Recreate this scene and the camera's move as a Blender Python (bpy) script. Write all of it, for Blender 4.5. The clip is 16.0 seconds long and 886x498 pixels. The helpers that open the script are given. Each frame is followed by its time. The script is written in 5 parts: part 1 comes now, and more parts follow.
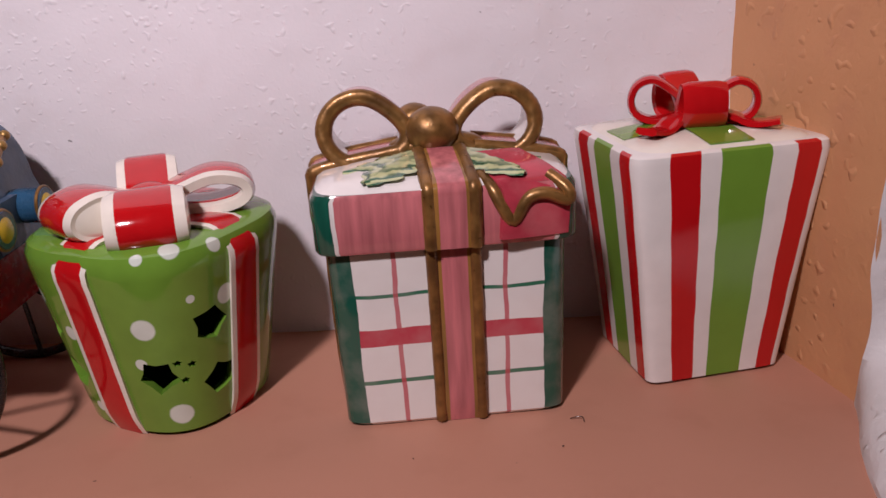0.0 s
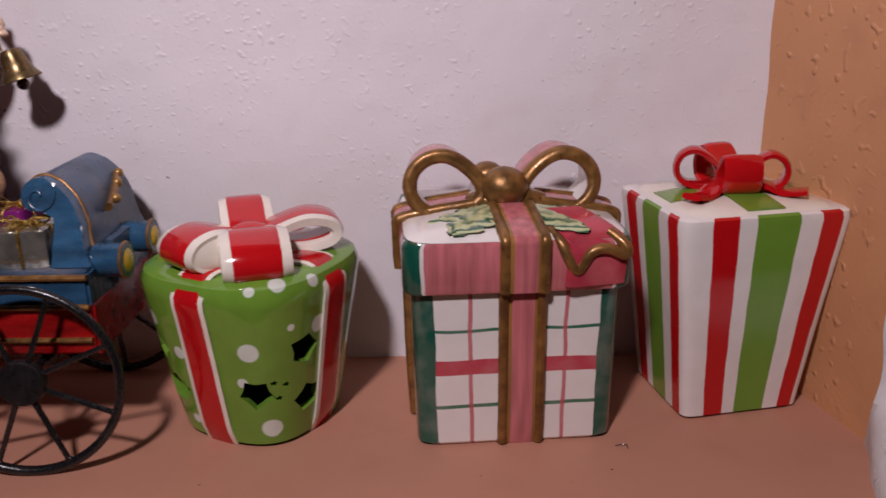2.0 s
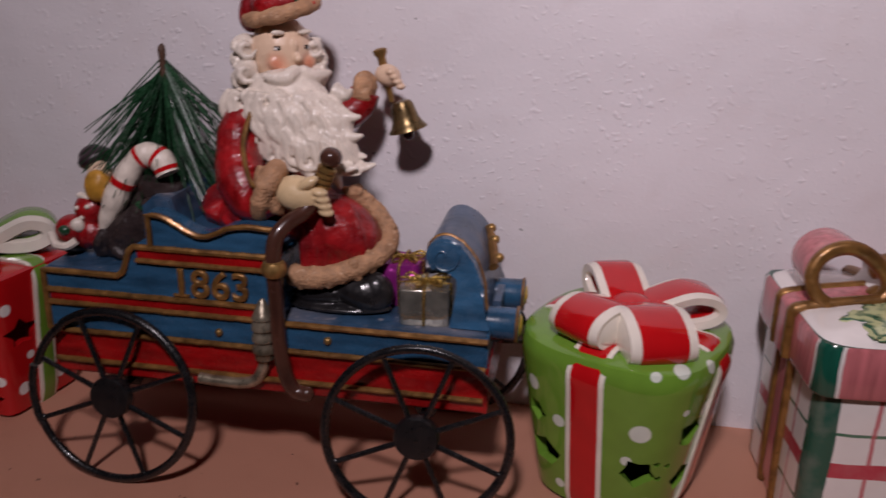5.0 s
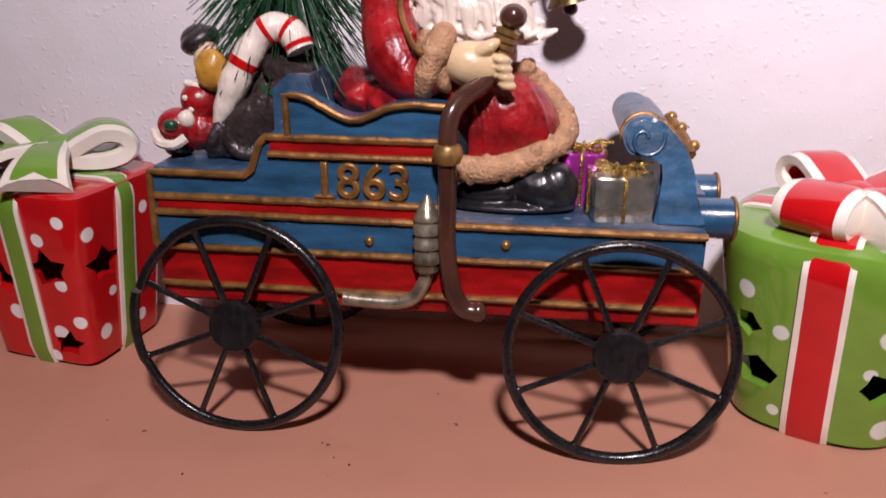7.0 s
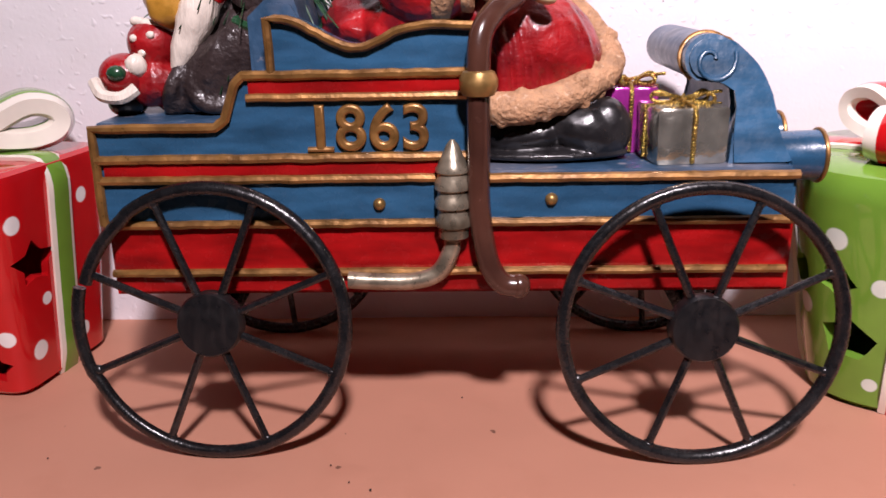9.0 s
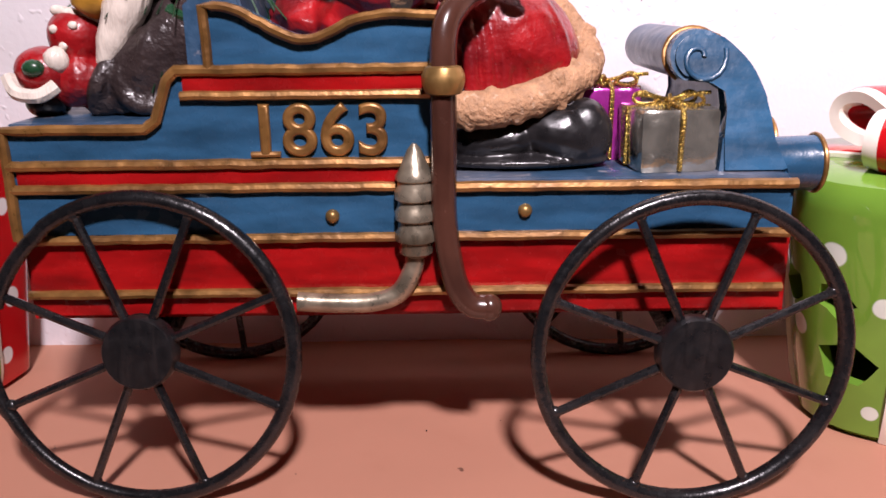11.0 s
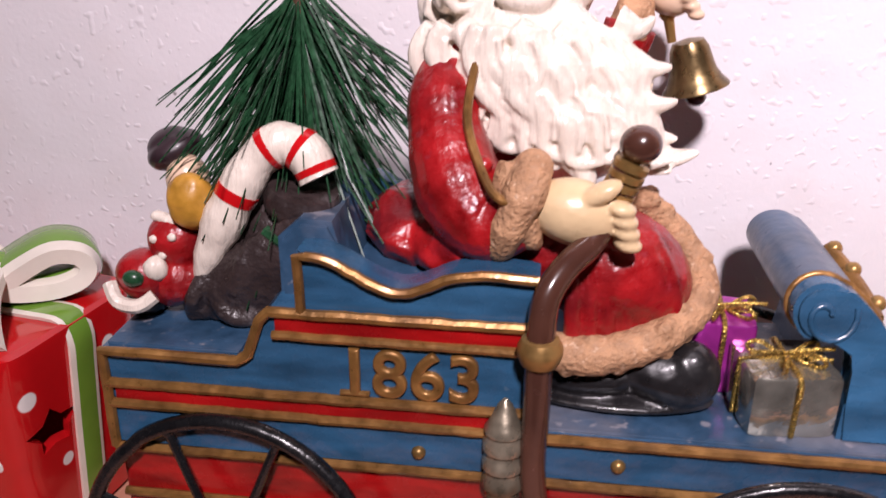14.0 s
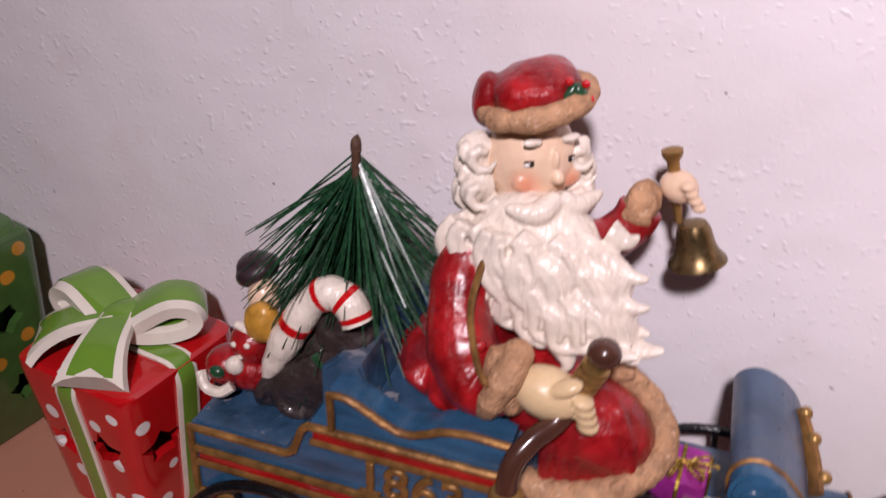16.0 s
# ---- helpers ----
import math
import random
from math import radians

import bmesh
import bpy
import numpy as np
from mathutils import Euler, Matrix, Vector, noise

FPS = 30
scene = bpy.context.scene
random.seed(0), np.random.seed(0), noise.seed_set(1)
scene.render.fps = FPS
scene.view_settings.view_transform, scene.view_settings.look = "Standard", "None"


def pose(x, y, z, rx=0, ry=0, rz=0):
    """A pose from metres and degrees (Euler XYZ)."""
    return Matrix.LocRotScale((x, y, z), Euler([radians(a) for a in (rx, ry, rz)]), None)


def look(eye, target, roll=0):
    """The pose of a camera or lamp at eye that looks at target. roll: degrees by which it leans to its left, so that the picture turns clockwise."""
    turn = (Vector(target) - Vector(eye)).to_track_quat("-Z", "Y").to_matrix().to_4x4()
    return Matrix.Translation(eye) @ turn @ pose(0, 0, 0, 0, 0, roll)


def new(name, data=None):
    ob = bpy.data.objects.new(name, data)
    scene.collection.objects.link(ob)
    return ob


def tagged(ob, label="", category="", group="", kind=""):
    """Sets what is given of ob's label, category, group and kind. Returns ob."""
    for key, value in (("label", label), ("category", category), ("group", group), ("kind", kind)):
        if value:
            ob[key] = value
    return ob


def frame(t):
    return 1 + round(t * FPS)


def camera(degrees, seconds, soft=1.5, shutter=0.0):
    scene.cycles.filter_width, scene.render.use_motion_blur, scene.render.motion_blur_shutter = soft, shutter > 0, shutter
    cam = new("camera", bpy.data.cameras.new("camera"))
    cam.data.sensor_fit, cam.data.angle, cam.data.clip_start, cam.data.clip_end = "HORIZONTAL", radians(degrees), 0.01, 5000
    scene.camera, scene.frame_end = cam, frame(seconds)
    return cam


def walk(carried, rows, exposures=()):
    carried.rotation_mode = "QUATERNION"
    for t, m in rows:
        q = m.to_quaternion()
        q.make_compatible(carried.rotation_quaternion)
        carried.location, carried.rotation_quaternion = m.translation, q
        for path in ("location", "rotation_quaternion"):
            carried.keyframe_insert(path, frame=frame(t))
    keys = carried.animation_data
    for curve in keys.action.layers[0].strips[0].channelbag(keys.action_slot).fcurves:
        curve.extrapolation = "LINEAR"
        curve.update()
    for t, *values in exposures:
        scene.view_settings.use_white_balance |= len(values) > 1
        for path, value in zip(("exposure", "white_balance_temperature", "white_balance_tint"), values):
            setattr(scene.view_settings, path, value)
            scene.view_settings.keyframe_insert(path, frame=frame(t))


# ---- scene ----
cam = camera(56.0, 16.0, shutter=0.5)
PATH = [
    (0, (0.064, 0.032, 0.281), (0.011, 1.914, -0.395), -3.6),
    (0.5, (0.047, 0.024, 0.289), (0.023, 1.91, -0.376), -2.5),
    (1, (0.036, 0.006, 0.303), (0.022, 1.893, -0.36), -1.9),
    (1.5, (0.033, -0.016, 0.314), (0.02, 1.877, -0.33), -1.5),
    (2, (0.01, -0.031, 0.321), (-0.013, 1.867, -0.309), -0.9),
    (2.5, (-0.024, -0.042, 0.332), (-0.054, 1.855, -0.302), -0.2),
    (3, (-0.063, -0.045, 0.342), (-0.106, 1.853, -0.289), -0.0),
    (3.5, (-0.099, -0.031, 0.35), (-0.185, 1.864, -0.282), -0.1),
    (4, (-0.136, -0.015, 0.366), (-0.299, 1.866, -0.293), 0.3),
    (4.5, (-0.158, -0.021, 0.379), (-0.398, 1.852, -0.281), 0.8),
    (5, (-0.186, -0.02, 0.38), (-0.478, 1.84, -0.294), 1.5),
    (5.2, (-0.203, -0.019, 0.381), (-0.518, 1.833, -0.306), 2.0),
    (7.3, (-0.335, 0.044, 0.267), (-0.52, 1.914, -0.42), -0.3),
    (7.5, (-0.336, 0.050, 0.258), (-0.502, 1.927, -0.411), -1.0),
    (8, (-0.343, 0.059, 0.248), (-0.486, 1.943, -0.408), -1.2),
    (8.2, (-0.352, 0.067, 0.244), (-0.48, 1.954, -0.407), -1.2),
    (10.3, (-0.4, 0.167, 0.189), (-0.394, 2.086, -0.373), -0.2),
    (10.5, (-0.393, 0.169, 0.2), (-0.384, 2.076, -0.404), 0.1),
    (11, (-0.381, 0.15, 0.206), (-0.371, 2.066, -0.366), -0.6),
    (11.5, (-0.385, 0.141, 0.221), (-0.384, 2.06, -0.344), -0.8),
    (12, (-0.4, 0.145, 0.236), (-0.402, 2.065, -0.324), -0.4),
    (12.5, (-0.403, 0.159, 0.255), (-0.42, 2.069, -0.336), 0.0),
    (13, (-0.397, 0.172, 0.277), (-0.484, 2.069, -0.352), -0.5),
    (13.5, (-0.398, 0.187, 0.3), (-0.56, 2.055, -0.397), 0.0),
    (14, (-0.381, 0.207, 0.328), (-0.61, 2.039, -0.441), 0.6),
    (14.5, (-0.361, 0.204, 0.363), (-0.673, 2.005, -0.446), 1.3),
    (15, (-0.362, 0.174, 0.404), (-0.672, 1.952, -0.458), 2.3),
    (15.5, (-0.368, 0.157, 0.433), (-0.685, 1.9, -0.496), 1.5),
    (16, (-0.325, 0.201, 0.468), (-0.855, 1.855, -0.523), 2.1),
]
walk(cam, [(t, look(eye, target, roll)) for t, eye, target, roll in PATH],
     [(0, -0.20), (1.5, -0.38), (3.5, -0.66), (5.0, -0.75), (5.4, -0.6), (7.2, 0.5), (8.0, 0.70), (10.5, 0.98), (11.5, 0.86), (12.5, 0.75), (14.0, 0.6), (15.5, 0.25), (16.0, 0.08)])

# ---------------------------------------------------------------- light
world = bpy.data.worlds.new("room_air")
scene.world = world
world.use_nodes = True
world.node_tree.nodes["Background"].inputs[0].default_value = (1.0, 0.93, 0.9, 1)
world.node_tree.nodes["Background"].inputs[1].default_value = 0.008


def area_lamp(name, eye, target, size, watts, colour):
    data = bpy.data.lights.new(name, "AREA")
    data.shape, data.size, data.energy, data.color, data.spread = "DISK", size, watts, colour, radians(110)
    ob = new(name, data)
    ob.matrix_basis = look(eye, target)
    return tagged(ob, "unseen fixed lamp standing in for the light above the camera", "lamp")


# Fixed stand-in for a light carried above the camera; aimed high, lower shelf dimmer.
area_lamp("camera_light_stand_in", (-0.26, -0.34, 1.05), (-0.12, 0.60, 0.40), 0.11, 7.2, (1.0, 0.87, 0.95))


# ---------------------------------------------------------------- materials
def nodes_of(name):
    m = bpy.data.materials.new(name)
    m.use_nodes = True
    return m, m.node_tree, m.node_tree.nodes["Principled BSDF"]


def put(nt, kind, inputs=(), **attrs):
    n = nt.nodes.new(kind)
    for k, v in attrs.items():
        if k == "operation":
            n.operation = v
        elif k == "blend":
            n.data_type, n.blend_type = "RGBA", v
    for k, v in dict(inputs).items():
        if isinstance(v, bpy.types.NodeSocket):
            nt.links.new(v, n.inputs[k])
        elif v is not None:
            n.inputs[k].default_value = v
    return n


def rgba(c):
    return (*c, 1) if len(c) == 3 else c


def mixed(nt, fac, a, b):
    n = put(nt, "ShaderNodeMix", blend="MIX")
    for k, v in ((0, fac), (6, a), (7, b)):
        if isinstance(v, bpy.types.NodeSocket):
            nt.links.new(v, n.inputs[k])
        else:
            n.inputs[k].default_value = v if k == 0 else rgba(v)
    return n.outputs[2]


def maths(nt, op, a, b=0.0):
    return put(nt, "ShaderNodeMath", {0: a, 1: b}, operation=op).outputs[0]


def noise_tex(nt, scale, detail=4.0, stretch=None):
    co = put(nt, "ShaderNodeTexCoord").outputs["Object"]
    if stretch:
        co = put(nt, "ShaderNodeMapping", {"Vector": co, "Scale": stretch}).outputs[0]
    return put(nt, "ShaderNodeTexNoise", {"Vector": co, "Scale": scale, "Detail": detail}).outputs[0]


def ramp(nt, fac, stops, step=False):
    n = put(nt, "ShaderNodeValToRGB", {0: fac})
    r = n.color_ramp
    r.interpolation = "CONSTANT" if step else "LINEAR"
    while len(r.elements) < len(stops):
        r.elements.new(0.5)
    for e, (p, c) in zip(r.elements, stops):
        e.position, e.color = p, rgba(c) if not isinstance(c, float) else (c, c, c, 1)
    return n.outputs[0]


def relief(nt, bsdf, height, strength, distance):
    b = put(nt, "ShaderNodeBump", {"Height": height, "Strength": strength, "Distance": distance})
    nt.links.new(b.outputs[0], bsdf.inputs["Normal"])
    nt.links.new(b.outputs[0], bsdf.inputs["Coat Normal"])


def surface(name, colour, rough=0.5, metal=0.0, coat=0.0, vary=0.15, scale=60.0, bump=0.0, bump_scale=200.0,
            dark=None, stretch=None, bump_stretch=None, bump_depth=0.001, dots=None, dot_colour=(0.8, 0.78, 0.75), dot_soft=0.12, stops=None, axis="u", wear=None):
    """One painted or bare surface: base colour with grain and stains, stripes over a UV axis, and round dots."""
    m, nt, b = nodes_of(name)
    col = rgba(colour)
    if stops:
        uv = put(nt, "ShaderNodeUVMap")
        xyz = put(nt, "ShaderNodeSeparateXYZ", {0: uv.outputs[0]})
        s = maths(nt, "FRACT", xyz.outputs[0]) if axis == "u" else xyz.outputs[1]
        s = maths(nt, "ADD", s, maths(nt, "MULTIPLY", maths(nt, "SUBTRACT", noise_tex(nt, 35, 1), 0.5), 0.02))
        col = ramp(nt, s, stops, True)
    if dots:
        co = put(nt, "ShaderNodeTexCoord").outputs["Object"]
        wob = put(nt, "ShaderNodeTexNoise", {"Vector": co, "Scale": 90.0})
        near = None
        for x, y, z, r in dots:
            d = put(nt, "ShaderNodeVectorMath", {0: co, 1: (x, y, z)}, operation="DISTANCE").outputs["Value"]
            d = maths(nt, "DIVIDE", d, r)
            near = d if near is None else maths(nt, "MINIMUM", near, d)
        near = maths(nt, "ADD", near, maths(nt, "MULTIPLY", maths(nt, "SUBTRACT", wob.outputs[0], 0.5), 0.25))
        edge = put(nt, "ShaderNodeMapRange", {0: near, 1: 1.0 - dot_soft, 2: 1.0 + dot_soft * 0.3, 3: 1.0, 4: 0.0}).outputs[0]
        col = mixed(nt, edge, col, dot_colour)
    shade = ramp(nt, noise_tex(nt, scale, 5, stretch), [(0.3, 1.0 - vary), (0.7, 1.0 + vary * 0.3)])
    mul = put(nt, "ShaderNodeMix", blend="MULTIPLY")
    mul.inputs[0].default_value = 1.0
    if isinstance(col, bpy.types.NodeSocket):
        nt.links.new(col, mul.inputs[6])
    else:
        mul.inputs[6].default_value = col
    nt.links.new(shade, mul.inputs[7])
    col = mul.outputs[2]
    if dark:
        spots = ramp(nt, noise_tex(nt, scale * 0.35, 6, stretch), [(0.5, 0.0), (0.72, 0.8)])
        col = mixed(nt, spots, col, dark)
    if wear:
        spots = ramp(nt, noise_tex(nt, scale * 1.7, 6), [(0.62, 0.0), (0.68, 0.7)])
        col = mixed(nt, spots, col, wear)
    nt.links.new(col, b.inputs["Base Color"])
    b.inputs["Metallic"].default_value = metal
    r = ramp(nt, noise_tex(nt, scale * 2, 3), [(0.3, max(0.02, rough * 0.75)), (0.7, min(1.0, rough * 1.3))])
    nt.links.new(r, b.inputs["Roughness"])
    b.inputs["Coat Weight"].default_value, b.inputs["Coat Roughness"].default_value = coat * 0.6, 0.05
    if bump:
        relief(nt, b, noise_tex(nt, bump_scale, 4, bump_stretch), bump, bump_depth)
    return m


def plaster(name, colour, dirt, coarse, fine, strength):
    """Hand-trowelled plaster: broad waves, small lumps and pits, faint stains."""
    m, nt, b = nodes_of(name)
    big = noise_tex(nt, 3.0, 5)
    col = ramp(nt, big, [(0.3, tuple(c * 0.92 for c in colour)), (0.7, colour)])
    col = mixed(nt, ramp(nt, noise_tex(nt, 26, 6), [(0.55, 0.0), (0.8, 0.6)]), col, dirt)
    specks = ramp(nt, noise_tex(nt, 120, 2), [(0.76, 0.0), (0.79, 0.85)])
    col = mixed(nt, specks, col, tuple(c * 0.3 for c in dirt))
    nt.links.new(col, b.inputs["Base Color"])
    b.inputs["Roughness"].default_value = 0.62
    lumps = ramp(nt, noise_tex(nt, coarse, 0), [(0.66, 0.0), (0.86, 1.0)])
    lumps = maths(nt, "MULTIPLY", lumps, ramp(nt, noise_tex(nt, 11, 2), [(0.40, 0.12), (0.62, 1.0)]))
    h = maths(nt, "ADD", maths(nt, "MULTIPLY", lumps, 0.6), maths(nt, "MULTIPLY", noise_tex(nt, fine, 2), 0.16))
    h = maths(nt, "ADD", h, maths(nt, "MULTIPLY", noise_tex(nt, 14, 2), 1.2))
    relief(nt, b, h, strength, 0.003)
    return m


WHITE = (0.78, 0.74, 0.70)
RED, GREEN, CREAM = (0.50, 0.007, 0.010), (0.15, 0.30, 0.035), (0.80, 0.74, 0.64)
wall_paint = plaster("white_stucco", (0.74, 0.70, 0.72), (0.66, 0.6, 0.6), 230.0, 320.0, 0.34)
orange_paint = plaster("orange_limewash", (0.62, 0.30, 0.14), (0.5, 0.22, 0.12), 130.0, 240.0, 0.75)
shelf_paint = plaster("terracotta_paint", (0.50, 0.235, 0.155), (0.42, 0.19, 0.12), 30.0, 90.0, 0.22)
rough_white = plaster("rough_white_plaster", (0.72, 0.69, 0.68), (0.5, 0.45, 0.42), 130.0, 320.0, 0.9)
# For the added room surfaces out of view; dark to keep bounce light low.
unseen_room_paint = plaster("unseen_room_plaster", (0.2, 0.17, 0.155), (0.16, 0.13, 0.12), 20.0, 50.0, 0.3)

glaze_white = surface("white_glaze", WHITE, 0.13, coat=0.6, vary=0.06)
glaze_cream = surface("cream_glaze", CREAM, 0.15, coat=0.6, vary=0.08)
glaze_red = surface("red_glaze", RED, 0.1, coat=0.7, vary=0.12)
glaze_green = surface("green_glaze", GREEN, 0.1, coat=0.7, vary=0.12)
glaze_olive = surface("dark_green_glaze", (0.07, 0.16, 0.035), 0.2, coat=0.5, vary=0.2)
dark_inside = surface("unglazed_dark_inside", (0.03, 0.02, 0.015), 0.8)
red_strip = surface("red_strip_cream_edges", RED, 0.1, coat=0.5, vary=0.1,
                    stops=[(0, CREAM), (0.13, RED), (0.87, CREAM)])
red_band = surface("red_ribbon_cream_edges", RED, 0.1, coat=0.7, vary=0.1,
                   stops=[(0, CREAM), (0.15, RED), (0.85, CREAM)])
green_band = surface("green_ribbon_cream_edges", GREEN, 0.1, coat=0.7, vary=0.1,
                     stops=[(0, CREAM), (0.16, GREEN), (0.84, CREAM)])
stripe_coat = surface("striped_glaze", WHITE, 0.12, coat=0.35, vary=0.06,
                      stops=[(0, WHITE), (0.17, RED), (0.32, WHITE), (0.42, GREEN), (0.67, WHITE), (0.8, RED), (0.92, WHITE)])
PINK, DPINK, BOTTLE = (0.56, 0.17, 0.18), (0.48, 0.05, 0.075), (0.01, 0.085, 0.055)
gold = surface("aged_gold_paint", (0.31, 0.155, 0.045), 0.36, metal=0.5, coat=0.25, vary=0.5, scale=110, dark=(0.12, 0.055, 0.02), bump=0.3, bump_scale=260)
bell_metal = surface("aged_bell_brass", (0.24, 0.165, 0.075), 0.3, metal=0.8, vary=0.4, scale=120, dark=(0.08, 0.05, 0.02))
brass = surface("bright_brass", (0.42, 0.25, 0.085), 0.38, metal=0.65, vary=0.3, scale=120, dark=(0.12, 0.07, 0.02))
pink_brush = surface("brushed_pink_glaze", PINK, 0.14, coat=0.6, vary=0.4, scale=45, stretch=(4, 4, 0.35), dark=(0.66, 0.3, 0.28))
deep_pink = surface("deep_pink_glaze", DPINK, 0.12, coat=0.6, vary=0.35, scale=50, dark=(0.6, 0.2, 0.2))
bottle = surface("bottle_green_glaze", BOTTLE, 0.12, coat=0.6, vary=0.3)


def leaf_glaze():
    """Pale leaf with feathered dark green brush strokes running out from the rib."""
    m, nt, b = nodes_of("painted_leaf_glaze")
    uv = put(nt, "ShaderNodeUVMap")
    xyz = put(nt, "ShaderNodeSeparateXYZ", {0: uv.outputs[0]})
    across = maths(nt, "ABSOLUTE", maths(nt, "SUBTRACT", xyz.outputs[0], 0.5))
    wob = noise_tex(nt, 130, 3)
    slant = maths(nt, "ADD", maths(nt, "MULTIPLY", xyz.outputs[1], 3.0), maths(nt, "MULTIPLY", across, 2.6))
    stroke = maths(nt, "FRACT", maths(nt, "ADD", slant, maths(nt, "MULTIPLY", wob, 1.3)))
    dark = maths(nt, "MULTIPLY", ramp(nt, stroke, [(0.30, 0.0), (0.62, 1.0), (0.86, 0.9), (0.98, 0.0)]), ramp(nt, maths(nt, "ADD", across, maths(nt, "MULTIPLY", xyz.outputs[1], 0.35)), [(0.10, 0.25), (0.42, 1.0)]))
    col = mixed(nt, dark, (0.52, 0.56, 0.30), (0.012, 0.10, 0.055))
    nt.links.new(col, b.inputs["Base Color"])
    b.inputs["Roughness"].default_value = 0.14
    b.inputs["Coat Weight"].default_value, b.inputs["Coat Roughness"].default_value = 0.6, 0.06
    return m


leaf_paint = leaf_glaze()


def plaid():
    m, nt, b = nodes_of("plaid_glaze")
    uv = put(nt, "ShaderNodeUVMap")
    xyz = put(nt, "ShaderNodeSeparateXYZ", {0: uv.outputs[0]})
    wob = maths(nt, "MULTIPLY", maths(nt, "SUBTRACT", noise_tex(nt, 30, 2), 0.5), 0.025)
    u = maths(nt, "ADD", maths(nt, "FRACT", xyz.outputs[0]), wob)
    v = maths(nt, "ADD", xyz.outputs[1], wob)
    col = ramp(nt, v, [(0, WHITE), (0.25, (0.04, 0.16, 0.09)), (0.27, WHITE), (0.465, DPINK), (0.56, WHITE), (0.735, (0.04, 0.16, 0.09)), (0.755, WHITE)], True)
    thin = ramp(nt, u, [(0, 0.0), (0.265, 0.85), (0.285, 0.0), (0.725, 0.85), (0.745, 0.0)], True)
    col = mixed(nt, thin, col, DPINK)
    edge = ramp(nt, u, [(0, 1.0), (0.105, 0.0), (0.895, 1.0)], True)
    col = mixed(nt, edge, col, BOTTLE)
    col = mixed(nt, ramp(nt, noise_tex(nt, 60, 4), [(0.4, 0.0), (0.8, 0.2)]), col, (0.6, 0.5, 0.45))
    nt.links.new(col, b.inputs["Base Color"])
    b.inputs["Roughness"].default_value = 0.14
    b.inputs["Coat Weight"].default_value, b.inputs["Coat Roughness"].default_value = 0.6, 0.06
    return m


plaid_coat = plaid()
lid_coat = surface("lid_glaze", PINK, 0.13, coat=0.6, vary=0.35, scale=45, stretch=(4, 4, 0.35),
                   stops=[(0, BOTTLE), (0.075, WHITE), (0.09, PINK), (0.91, WHITE), (0.925, BOTTLE)])
gold_pink_band = surface("pink_ribbon_gold_edges", PINK, 0.16, coat=0.5, vary=0.35, scale=45, stretch=(4, 4, 0.35),
                         stops=[(0, (0.31, 0.155, 0.04)), (0.27, PINK), (0.74, (0.31, 0.155, 0.04))])

wagon_blue = surface("antiqued_blue_paint", (0.028, 0.098, 0.19), 0.26, coat=0.45, vary=0.5, scale=75, bump=0.45, bump_scale=110,
                     dark=(0.012, 0.035, 0.07), stretch=(0.35, 1, 1.6))
dusty_blue = surface("dusty_blue_paint", (0.03, 0.075, 0.14), 0.4, vary=0.5, scale=70, bump=0.5, dark=(0.17, 0.17, 0.20), wear=(0.27, 0.26, 0.29))
wagon_red = surface("antiqued_red_paint", (0.36, 0.007, 0.008), 0.24, coat=0.5, vary=0.55, scale=75, bump=0.4, bump_scale=120,
                    dark=(0.10, 0.006, 0.006), stretch=(0.35, 1, 1.6))
wheel_black = surface("gloss_black_paint", (0.008, 0.008, 0.009), 0.26, coat=0.3, vary=0.3, scale=150, bump=0.3, bump_scale=300, dark=(0.02, 0.018, 0.018))
hub_black = surface("brushed_black_paint", (0.008, 0.008, 0.009), 0.34, vary=0.3, scale=120, bump=0.3, bump_scale=200, stretch=(6, 1, 1), dark=(0.018, 0.015, 0.015))
silver = surface("tarnished_silver_paint", (0.44, 0.38, 0.28), 0.3, metal=0.7, vary=0.5, scale=110, dark=(0.10, 0.07, 0.04), bump=0.2)
lever_brown = surface("brown_lever_paint", (0.075, 0.03, 0.02), 0.22, coat=0.5, vary=0.35, scale=60, dark=(0.03, 0.012, 0.01))
robe_red = surface("crimson_resin", (0.33, 0.008, 0.011), 0.32, coat=0.5, vary=0.55, scale=90, bump=0.6, bump_scale=330, dark=(0.10, 0.006, 0.010), wear=(0.24, 0.02, 0.03))
fur_tan = surface("sandy_fur_resin", (0.50, 0.28, 0.15), 0.7, vary=0.35, scale=160, bump=1.0, bump_scale=480, bump_depth=0.0016, dark=(0.3, 0.15, 0.07), wear=(0.62, 0.42, 0.28))
beard_white = surface("ivory_resin", (0.78, 0.69, 0.59), 0.3, coat=0.35, vary=0.2, scale=70, bump=0.5, bump_scale=170, bump_stretch=(1.6, 1.6, 0.35), bump_depth=0.003)
skin = surface("painted_skin_resin", (0.75, 0.54, 0.38), 0.3, coat=0.4, vary=0.12, scale=40, dots=[(0.0028, -0.032, 0.1240, 0.0085), (0.0223, -0.0171, 0.1240, 0.0075)], dot_colour=(0.68, 0.28, 0.17), dot_soft=0.8)
glove_cream = surface("cream_glove_resin", (0.66, 0.49, 0.28), 0.32, coat=0.4, vary=0.15, scale=60, bump=0.15)
boot_black = surface("black_boot_resin", (0.013, 0.012, 0.013), 0.3, coat=0.5, vary=0.4, scale=70, bump=0.5, bump_scale=90, dark=(0.05, 0.045, 0.045))
sack_brown = surface("dusty_brown_sack_resin", (0.040, 0.027, 0.026), 0.36, coat=0.3, vary=0.5, scale=60, bump=1.0, bump_scale=110, bump_depth=0.003, dark=(0.018, 0.012, 0.012), wear=(0.09, 0.075, 0.075))
